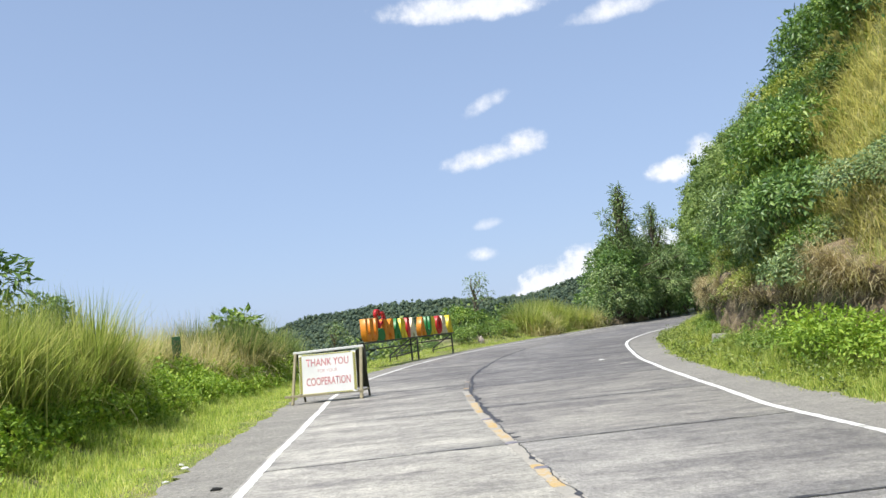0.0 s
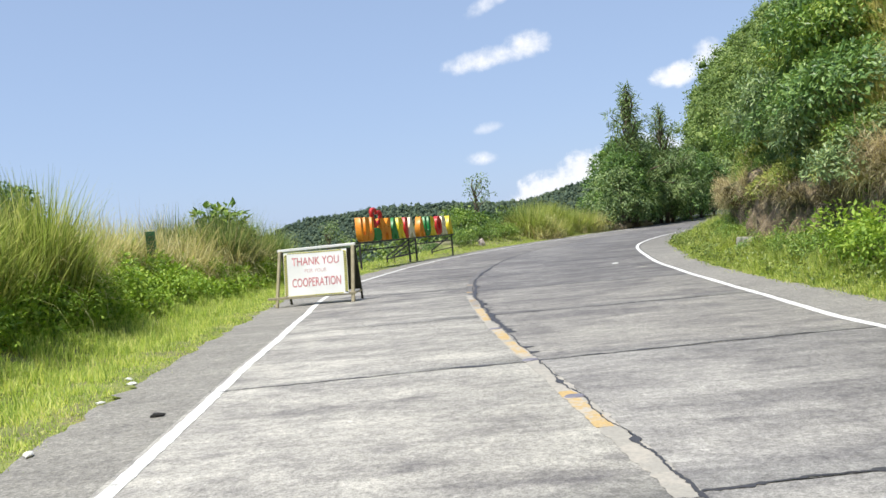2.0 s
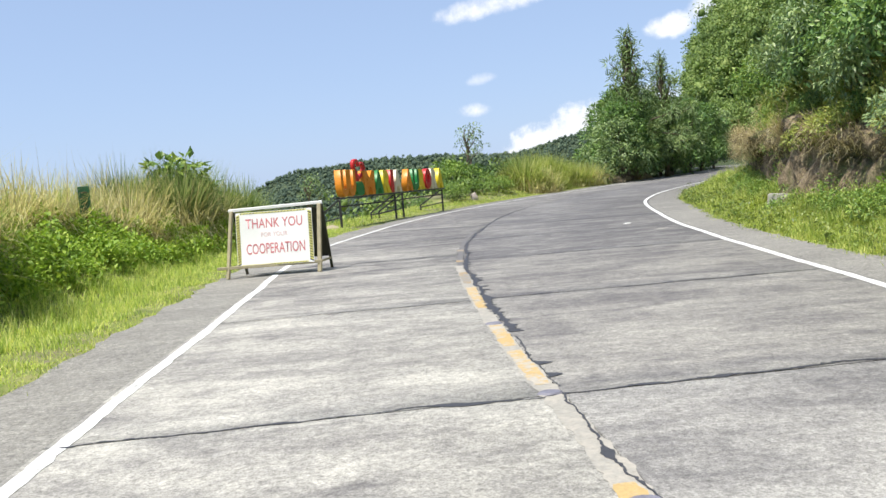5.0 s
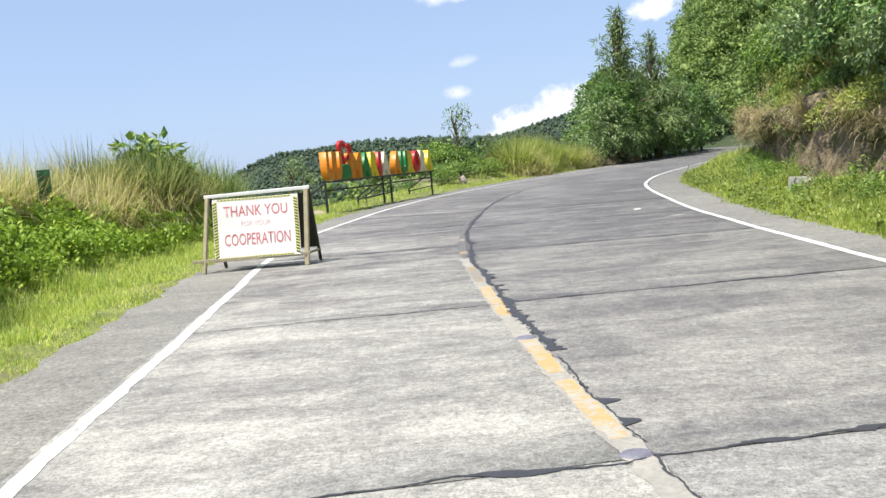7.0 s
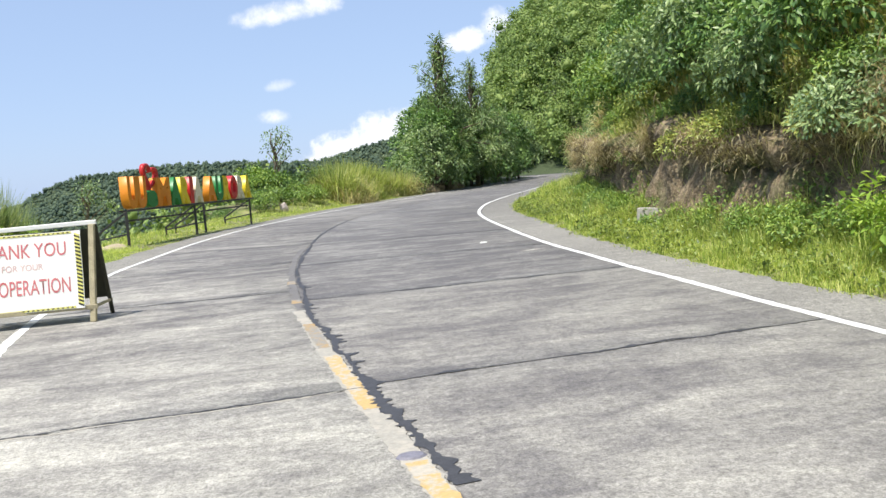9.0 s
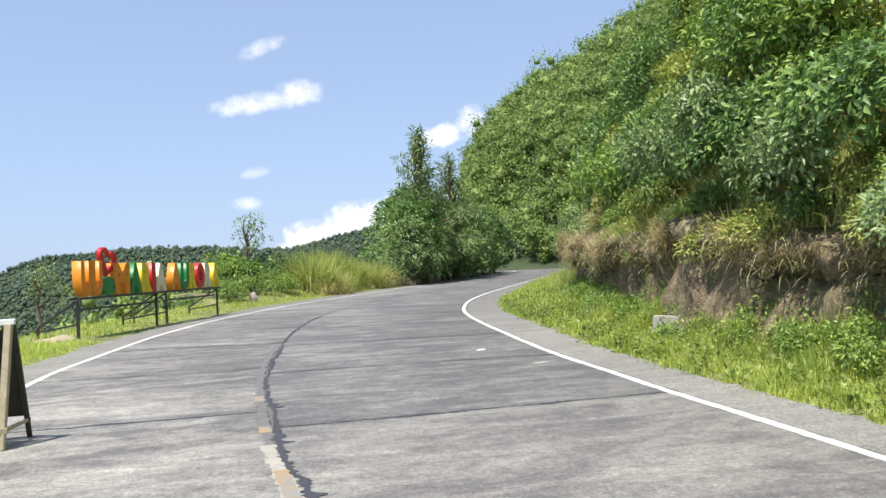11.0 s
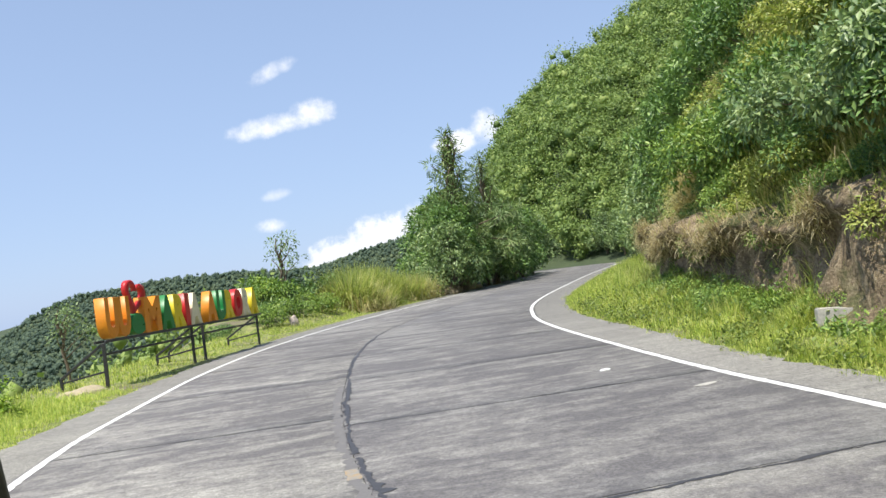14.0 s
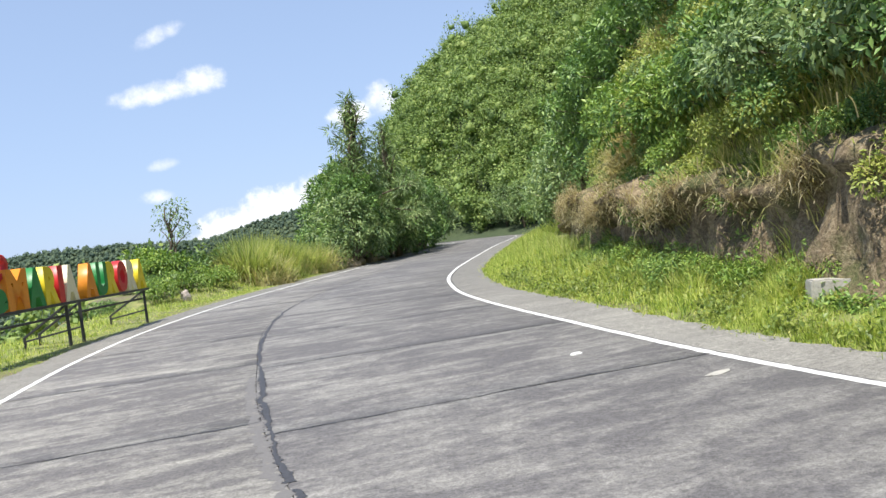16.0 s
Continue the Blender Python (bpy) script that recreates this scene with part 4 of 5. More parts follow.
def build_small_things():
    # roadside marker: rusty post with a green plate, its writing worn to bars
    z0 = float(land(np.array([-6.98]), np.array([24.75]))[0])
    post = empty("marker_post", pose(-6.98, 24.75, z0, 0, 0, 8), "green marker plate on a thin rusty red post in grass", "marker")
    part("pole", bar((0, 0, -0.2), (0.02, 0, 1.5 - z0), 0.06, 0.06), M_RUST, post)
    bm = bmesh.new()
    bmesh.ops.create_cube(bm, size=1.0, matrix=Matrix.Translation((0.015, -0.045, 1.74 - z0)) @ Matrix.Diagonal((0.25, 0.03, 0.62, 1)))
    bmesh.ops.bevel(bm, geom=list(bm.edges), offset=0.006, segments=1, affect="EDGES")
    plate = part("plate", bm, M_MARKER_GREEN, post, "dark green upright plate")
    for k in range(4):
        part("writing_bar", bar((-0.07, -0.064, 1.55 - z0 + k * 0.12), (0.09, -0.064, 1.55 - z0 + k * 0.12), 0.035, 0.006, 0), M_RUST, plate, "worn reddish bar")
    # concrete block in the verge
    bm = bmesh.new()
    bmesh.ops.create_cube(bm, size=1.0, matrix=Matrix.Diagonal((0.60, 0.32, 0.46, 1)))
    bmesh.ops.bevel(bm, geom=list(bm.edges), offset=0.02, segments=2, affect="EDGES")
    bmesh.ops.subdivide_edges(bm, edges=list(bm.edges), cuts=2)
    for v in bm.verts:
        v.co += Vector((noise.noise(v.co * 9), noise.noise(v.co * 9 + Vector((5, 0, 0))), noise.noise(v.co * 9 + Vector((0, 5, 0))))) * 0.012
    me = bpy.data.meshes.new("concrete_block")
    bm.to_mesh(me)
    bm.free()
    me.materials.append(M_BLOCK)
    ob = tagged(new("concrete_block", me), "weathered grey concrete block half sunk in grass", "block")
    ob.matrix_world = pose(9.38, 27.4, 0.25, 0, 3, -28)
    ob = tagged(new("kerb_stone", blob_mesh("kerb_stone", (0.42, 0.4, 0.75), M_STONE, 3.0, 0.18)), "pale pinkish stone standing beside the road", "stone")
    ob.matrix_world = pose(2.45, 58.8, 0.22, 0, 0, 20)
    ob = tagged(new("earth_mound", blob_mesh("earth_mound", (1.25, 0.9, 0.36), M_SAND, 7.0, 0.14)), "low sandy earth mound on the grass verge", "mound")
    ob.matrix_world = pose(-3.55, 37.2, 0.0, 0, 0, 35)
    rs = random.Random(4)
    for k in range(7):
        x, y = on_road(82 + rs.uniform(-2, 9), -5.3 - rs.uniform(0, 1.2))
        s = rs.uniform(0.7, 1.5)
        ob = tagged(new("rock", blob_mesh("rock", (s * 1.5, s, s * 0.8), M_LOG, k * 3.7, 0.22)), "brown rock at the foot of roadside trees", "rock", "rocks under the trees")
        ob.matrix_world = pose(x, y, 0.1, 0, 0, rs.uniform(0, 180))
    for k in range(4):
        x, y = on_road(81 + k * 2.4, -5.7 - 0.2 * k)
        bm = bmesh.new()
        bmesh.ops.create_cone(bm, cap_ends=True, segments=10, radius1=0.24, radius2=0.14, depth=3.6 - 0.4 * k)
        for v in bm.verts:
            v.co.x += 0.12 * math.sin(v.co.z * 1.3 + k)
        me = bpy.data.meshes.new("log")
        bm.to_mesh(me)
        bm.free()
        me.materials.append(M_LOG)
        ob = tagged(new("log", me), "dry fallen log under roadside trees", "log", "logs under the trees")
        ob.matrix_world = pose(x, y, 0.55, 80, 0, -60 + 25 * k)
    for k, (x, y, s) in enumerate(((-2.78, 12.55, 0.16), (-2.66, 11.45, 0.12), (-2.35, 9.45, 0.17), (-2.95, 12.9, 0.13))):
        ob = tagged(new("litter", blob_mesh("litter", (s * 0.75, s * 0.45, s * 0.25), M_PAPER, k + 2.0, 0.3, 2)), "crumpled white litter at the edge of the road", "litter", "litter by the road")
        ob.matrix_world = pose(x, y, 0.015, 0, 0, 50 * k)
    ob = tagged(new("rubber_scrap", blob_mesh("rubber_scrap", (0.14, 0.065, 0.045), M_RAG, 9.0, 0.2, 2)), "black rubber scrap lying on the road shoulder", "scrap")
    ob.matrix_world = pose(-1.76, 10.6, 0.012, 0, 0, 10)
    ob = tagged(new("paper_scrap", blob_mesh("paper_scrap", (0.2, 0.13, 0.035), M_PAPER, 5.0, 0.2, 2)), "flat white paper scrap lying on the road", "litter")
    ob.matrix_world = pose(5.62, 27.95, 0.01, 0, 0, 10)
    x, y = on_road(25.8, 4.5)
    ob = tagged(new("lime_smear", blob_mesh("lime_smear", (0.36, 0.13, 0.010), M_BLOCK, 6.0, 0.25, 2)), "pale dried lime smear on the road by the white line", "smear")
    ob.matrix_world = pose(x, y, 0.006, 0, 0, 15)


# ---- plants ----
def crown_points(rs, n, blobs, radius, flat=0.8):
    """Leaf places over the shells of several lumps: blobs are rows of x, y, z, r."""
    b = np.asarray(blobs, float)
    w = b[:, 3] ** 2
    k = rs.choice(len(b), n, p=w / w.sum())
    u = unit(rs, n)
    u[:, 2] = np.abs(u[:, 2]) * np.where(rs.rand(n) < 0.78, 1, -1)
    r = b[k, 3] * radius * (0.55 + 0.5 * rs.rand(n) ** 0.6)
    P = b[k, :3] + u * r[:, None] * np.array([1, 1, flat])
    return P, u


def leaf_crown(name, seed, n, blobs, leaf, mat, droop=0.35, narrow=0.42, radius=1.0):
    rs = np.random.RandomState(seed)
    P, u = crown_points(rs, n, blobs, radius)
    D = u * 0.8 + unit(rs, n) * 0.7 + np.array([0, 0, -droop])
    N = u * 0.6 + np.array([0, 0, 0.9]) + unit(rs, n) * 0.45
    L = leaf * rs.uniform(0.65, 1.3, n)
    return leaf_mesh(name, P, D, N, L, L * narrow, mat)


def stem_mesh(name, seed, tips, foot_r, mat, base=(0, 0, -0.2), trunk=None):
    """A tapered trunk with limbs that curve out to the tips."""
    rs = np.random.RandomState(seed)
    V, F = [], []

    def tube(pts, r0, r1, sides=6):
        pts = np.array(pts, float)
        b = len(V)
        for i, p in enumerate(pts):
            t = pts[min(i + 1, len(pts) - 1)] - pts[max(i - 1, 0)]
            t = t / (np.linalg.norm(t) + 1e-9)
            a = np.cross(t, (0.3, 0.9, 0.1))
            a /= np.linalg.norm(a) + 1e-9
            c = np.cross(t, a)
            r = r0 + (r1 - r0) * i / (len(pts) - 1)
            for k in range(sides):
                th = 6.2832 * k / sides
                V.append(p + r * (a * math.cos(th) + c * math.sin(th)))
        for i in range(len(pts) - 1):
            for k in range(sides):
                q = b + i * sides
                F.append((q + k, q + (k + 1) % sides, q + sides + (k + 1) % sides, q + sides + k))

    base = np.array(base, float)
    if trunk is not None:
        trunk = np.array(trunk, float)
        mid = [base + (trunk - base) * f + rs.normal(size=3) * 0.02 * np.linalg.norm(trunk - base) * (0 < f < 1) for f in np.linspace(0, 1, 7)]
        tube(mid, foot_r, foot_r * 0.25, 8)
    for tip in tips:
        tip = np.array(tip[:3], float)
        if trunk is None:
            start = base + rs.normal(size=3) * (0.08, 0.08, 0.0)
        else:
            f = np.clip((tip[2] - base[2]) / (trunk[2] - base[2]) - 0.22, 0.12, 0.9)
            start = base + (trunk - base) * f
        bend = (start + tip) / 2 + rs.normal(size=3) * 0.08 * np.linalg.norm(tip - start) + np.array([0, 0, 0.08]) * np.linalg.norm(tip - start)
        tube([start, start * 0.4 + bend * 0.6, bend, bend * 0.4 + tip * 0.6, tip], foot_r * 0.4, foot_r * 0.1, 5)
    return mesh_from(name, np.array(V), np.array(F), mat, True)


def shrub_kind(seed, leaf, mat, n=2300, spread=1.0, tall=1.0, lumps=11, narrow=0.42):
    rs = np.random.RandomState(seed)
    blobs = []
    for k in range(lumps):
        a, r = rs.uniform(0, 6.283), spread * math.sqrt(rs.rand()) * 0.85
        blobs.append((r * math.cos(a), r * math.sin(a), tall * (0.45 + 0.75 * rs.rand() * (1 - 0.5 * r)), rs.uniform(0.3, 0.52)))
    return leaf_crown("shrub_leaves", seed, n, blobs, leaf, mat, narrow=narrow), stem_mesh("shrub_stems", seed, [b for b in blobs[:8]], 0.035, M_BARK)


def tree_kind(seed, h, spread, leaf, mat, n, lumps, cone=False, narrow=0.4, low=0.18):
    rs = np.random.RandomState(seed)
    blobs = []
    for k in range(lumps):
        f = low + (1 - low) * (k + 0.5) / lumps
        r = spread * (min(1.0, 1.5 * (1.03 - f)) * rs.uniform(0.35, 1.1) if cone else math.sin(min(1, 1.25 * (1.02 - f) + 0.1) * 1.57)) * rs.uniform(0.35, 1.0)
        a = k * 2.4 + rs.uniform(-0.5, 0.5)
        size = spread * (0.36 if not cone else 0.06 + 0.19 * (1 - f)) * rs.uniform(0.75, 1.15)
        blobs.append((r * math.cos(a), r * math.sin(a), f * h - size * 0.4, size))
    crown = leaf_crown("tree_leaves", seed, n, blobs, leaf, mat, 0.3, narrow)
    return crown, stem_mesh("tree_trunk", seed, blobs, 0.035 * h ** 0.8, M_BARK, (0, 0, -0.3), (rs.normal() * 0.2, rs.normal() * 0.2, h * 0.93))


def plant(name, kind, m, scale, label, category, group=""):
    """A plant of shared leaf and stem meshes."""
    thing = empty(name, m, label, category, group)
    for part_name, me in (("crown", kind[0]), ("trunk" if "tree" in name or name == "sapling" else "stem", kind[1])):
        ob = part(part_name, me, None, thing)
        ob.scale = scale if isinstance(scale, tuple) else (scale,) * 3
    return thing


def build_shrubs():
    dark = [shrub_kind(100 + k, 0.12, M_LEAF_DARK, 2000) for k in range(3)]
    broad = [shrub_kind(120 + k, 0.11, M_LEAF_GREY, 2600, narrow=0.45) for k in range(2)]
    mid = [shrub_kind(140 + k, 0.12, M_LEAF_MID, 2000) for k in range(3)]
    yellow = [shrub_kind(160 + k, 0.11, M_LEAF_YELLOW, 1900) for k in range(2)]
    herb = [shrub_kind(180 + k, 0.10, M_HERB, 1500, 0.9, 0.7) for k in range(2)]
    rs = random.Random(7)

    def bush(kinds, arc, off, scale, label, lift=0.0, name="bush", group="bushes on the slope"):
        x, y = on_road(arc, off)
        z = float(on_ground(x, y)) + lift
        m = pose(x, y, z, rs.uniform(-8, 8), rs.uniform(-8, 8), rs.uniform(0, 360))
        if off > 8.2:
            # grows out from the steep ground
            a, b = on_road(arc - 0.5, off), on_road(arc + 0.5, off)
            along = Vector((b[0] - a[0], b[1] - a[1], 0)).normalized()
            m = Matrix.Translation((x, y, z)) @ Matrix.Rotation(radians(-rs.uniform(18, 42)), 4, along) @ Matrix.Translation((-x, -y, -z)) @ m
        s = scale * rs.uniform(0.9, 1.12)
        if 9.0 < off < 15.5 and abs(arc - 41.5 - 1.5 * (off - 10.2)) < 1.6:
            # a strip of dry grass without bushes
            return
        plant(name, rs.choice(kinds), m, (s, s, s * rs.uniform(0.85, 1.1)), label, "bush", group)

    dl, gl = "dense dark green leafy bush on the steep roadside slope", "broad-leaved grey-green bush overhanging the cut bank"
    ml, yl = "mid green leafy bush on the roadside slope", "yellow-green leafy bush on the sunny roadside slope"
    # bushes over the lip of the bank
    for arc, off, s, kinds, label in ((15.2, 9.6, 0.8, yellow, yl), (18.9, 9.4, 1.0, broad, gl), (20.6, 8.6, 1.1, broad, gl), (22.4, 9.2, 1.5, dark, dl), (24.3, 8.9, 1.35, broad, gl),
                                     (26.0, 9.3, 1.25, dark, dl), (27.6, 9.3, 1.5, broad, gl), (29.3, 9.7, 1.35, dark, dl), (31.2, 9.9, 1.35, broad, gl), (33.4, 10.6, 1.2, mid, ml),
                                     (25.2, 10.4, 1.5, mid, ml), (30.2, 11.2, 1.6, mid, ml)):
        bush(kinds, arc, off, s, label)
    for arc in np.arange(24, 50, 1.35):
        kinds, label = rs.choice(((dark, dl), (mid, ml), (mid, ml), (broad, gl), (yellow, yl)))
        bush(kinds, arc, 9.3 + float(bank_shift(arc)) + rs.uniform(-0.3, 0.9), rs.uniform(0.7, 1.15), label, -0.1)
    for arc in np.arange(13, 50, 1.0):
        kinds, label = rs.choice(((dark, dl), (mid, ml), (yellow, yl), (mid, ml)))
        if 14 < arc < 20.5:
            continue
        bush(kinds, arc, 8.75 + float(bank_shift(arc)) + rs.uniform(-0.2, 0.35), rs.uniform(0.42, 0.8), label, -0.05)
    # the slope above
    for arc in np.arange(12, 62, 2.05):
        for off in (10.0, 11.3, 12.8, 14.4, 16.2):
            if rs.random() < (0.06 if 13.5 < arc < 22.5 and off < 15 else 0.88):
                f = rs.random()
                kinds, label = (dark, dl) if f < 0.34 else (mid, ml) if f < 0.68 else (yellow, yl) if f < 0.9 else (broad, gl)
                if arc > 49 and off > 12:
                    continue
                if 15 < arc < 24 and off > 10.5 and rs.random() < 0.6:
                    kinds, label = yellow, yl
                bush(kinds, arc + rs.uniform(-1, 1), off + float(bank_shift(arc)) + rs.uniform(-0.7, 0.7), rs.uniform(0.85, 1.6), label, -0.1)
    # low leafy growth at the foot of the bank and on the outer bank
    hl = "bright green low leafy bush at the foot of the bank"
    for arc, off, s in ((13.5, 7.1, 0.9), (15.2, 7.2, 1.15), (16.4, 7.1, 1.2), (17.6, 7.3, 1.2), (18.8, 7.5, 0.95), (20.0, 7.55, 0.75), (21.4, 7.6, 0.7), (22.8, 7.6, 0.7), (24.6, 7.7, 0.6), (26.2, 7.9, 0.6), (28.7, 7.95, 0.55), (30.5, 8.1, 0.7), (32.0, 8.2, 0.65), (33.8, 8.35, 0.75), (35.4, 8.5, 0.7), (37.0, 8.65, 0.75), (38.8, 8.85, 0.75), (40.4, 9.0, 0.7), (42, 9.1, 0.8), (44, 9.4, 0.8), (46.0, 10.1, 0.7), (48, 10.6, 0.7), (11.5, 6.9, 1.0)):
        if arc < 19.5:
            bush(herb, arc, off, s, hl, -0.1, group="bushes at the foot of the bank")
        else:
            bush(mid, arc, off, s * 0.8, "green low leafy bush at the foot of the bank", -0.1, group="bushes at the foot of the bank")
    for arc, off, s in ((15.0, -7.3, 0.6), (17.2, -7.2, 0.75), (16.2, -8.3, 0.8), (18.2, -8.2, 0.7), (19.0, -7.4, 0.65), (20.2, -8.1, 0.65), (21.0, -7.1, 0.55), (23.0, -7.3, 0.6), (25.2, -7.2, 0.55), (27.2, -7.4, 0.6), (29.5, -7.5, 0.6), (31.0, -7.6, 0.5), (22.0, -8.0, 0.6), (26.0, -8.2, 0.6), (28.3, -8.3, 0.6)):
        bush(herb, arc, off, s, "bright green low leafy weeds on the outer bank", -0.15, group="weeds on the outer bank")
    bush([shrub_kind(150, 0.30, M_LEAF_MID, 420, 0.75, 1.5, 9, 0.5)], 29.6, -8.6, 1.2, "upright green leafy bush among tall grass", 0.0, group="bushes in tall grass")
    bush(mid, 63, -11.5, 2.0, "green leafy bush behind the letter sign", 0.0, group="bushes behind the sign")
    bush(mid, 61, -13.0, 1.7, "green leafy bush behind the letter sign", 0.0, group="bushes behind the sign")
    for arc, off, s in ((47, -13.5, 1.2), (51, -13, 1.1), (55, -12.5, 1.3), (57.5, -10.2, 1.1), (43, -13.5, 1.0), (53, -9.6, 0.8), (56, -8.9, 0.95), (59, -8.6, 1.1), (61.5, -8.2, 1.2), (66, -9.3, 1.25), (70, -9.4, 1.3), (73.5, -9.2, 1.4), (77, -8.6, 1.3), (64, -10.5, 1.5)):
        bush(rs.choice((mid, dark, dark)), arc, off, s, "green leafy bush behind the letter sign", 0.0, group="bushes behind the sign")


def build_trees():
    rs = random.Random(3)
    spire = [tree_kind(300 + k, 12.0, 4.2, 0.6, M_LEAF_GREY, 5600, 80, True, 0.13, 0.14) for k in range(2)]
    round_t = [tree_kind(310 + k, 7.5, 3.3, 0.38, M_LEAF_DARK, 4600, 22, False, 0.42, 0.24) for k in range(3)]
    grey_t = [tree_kind(320 + k, 7.0, 3.2, 0.36, M_LEAF_GREY, 4600, 22, False, 0.42, 0.24) for k in range(2)]
    small = [tree_kind(330 + k, 4.5, 1.5, 0.22, M_LEAF_GREY, 420, 11, False, 0.4, 0.6) for k in range(2)]
    side = [tree_kind(340, 6.0, 2.4, 0.24, M_LEAF_DARK, 5200, 20, False, 0.4, 0.3)]

    def tree(kinds, x, y, s, label, name="tree", group="trees by the bend", lift=0.0):
        z = float(on_ground(x, y)) + lift
        plant(name, rs.choice(kinds), pose(x, y, z, 0, 0, rs.uniform(0, 360)), s, label, "tree", group)

    tree(spire, 18.0, 84.0, 1.13, "tall feathery grey-green spire tree at the bend", lift=0.3)
    tree(spire, 23.0, 92.0, 1.05, "feathery grey-green spire tree at the bend")
    tree(spire, 21.0, 96.0, 0.95, "feathery grey-green spire tree at the bend")
    for x, y, s, k in ((15.9, 79.2, 0.8, 1), (16.9, 81.4, 0.95, 0), (16.6, 84.5, 1.0, 1), (18.3, 85.6, 0.95, 0), (17.8, 88.5, 1.15, 0), (20.2, 88.6, 0.95, 1), (22.5, 92.5, 1.0, 0),
                       (20.0, 93.0, 1.1, 1), (24.5, 95.5, 1.05, 0), (23.0, 100.0, 1.2, 1), (28.0, 101.0, 1.05, 0), (27.0, 106.0, 1.2, 1), (31.5, 108.5, 1.1, 0), (31.0, 114.0, 1.2, 0),
                       (35.5, 116.5, 1.1, 1), (36.0, 123.0, 1.2, 0), (26.0, 113.0, 1.35, 0), (21.0, 106.0, 1.3, 1), (18.8, 93.5, 1.2, 0)):
        tree(grey_t if k else round_t, x, y, s, "bushy grey-green roadside tree" if k else "dense dark green roadside tree")
    for arc, off, s in ((52, 14.0, 0.65), (56, 13.0, 0.65), (60, 12.4, 0.75), (65, 12.0, 0.75), (70, 11.8, 0.85), (76, 10.5, 0.8), (83, 11, 0.9), (90, 10.5, 0.9), (97, 11, 1.0), (104, 10.5, 0.9), (111, 10.5, 1.0), (118, 11, 1.0),
                        (124, 10, 1.0), (129, 10.5, 0.9), (134, 10, 1.0), (139, 10.5, 1.0), (144, 10, 1.0), (149, 11, 1.0)):
        x, y = on_road(arc, off)
        tree(rs.choice((grey_t, round_t)), x, y, s, "leafy tree at the foot of the wooded hill", group="trees under the hill")
    tree(small, 2.65, 66.0, 1.08, "thin sapling with sparse leaves behind the sign", "sapling", "saplings", 0.0)
    tree(small, -5.6, 46.0, 0.62, "thin pale sapling with sparse leaves beside the sign", "sapling", "saplings", 0.4)
    tree(side, -12.3, 20.0, 1.35, "dark leafy tree at the edge of tall grass", group="trees on the outer bank")
    tree(side, -11.4, 26.2, 0.62, "small dark tree behind tall grass on the outer bank", group="trees on the outer bank")


def scatter(rs, n, arc0, arc1, off0, off1):
    arc = rs.uniform(arc0, arc1, n)
    off = rs.rand(n)
    lo = off0(arc) if callable(off0) else off0
    hi = off1(arc) if callable(off1) else off1
    p = np.stack([np.interp(arc + A0, ARC, LINE[:, k]) + (lo + (hi - lo) * off) * np.interp(arc + A0, ARC, RIGHT[:, k]) for k in (0, 1)], 1)
    return p, arc, lo + (hi - lo) * off


def blades(name, p, rs, length, width, lean, droop, mat, segs=2, z=None, heading=None):
    n = len(p)
    P = np.concatenate([p, (on_ground(p[:, 0], p[:, 1]) if z is None else z)[:, None] - 0.02], 1)
    return blade_mesh(name, P, rs.uniform(0, 6.283, n) if heading is None else heading, length, width, np.abs(rs.normal(0, lean, n)), np.abs(rs.normal(0, droop, n)), mat, segs)


def tufted(rs, p, n_tuft, spread):
    """Draws points together into tufts."""
    k = rs.randint(0, n_tuft, len(p))
    return p[:n_tuft][k] + rs.normal(size=(len(p), 2)) * spread


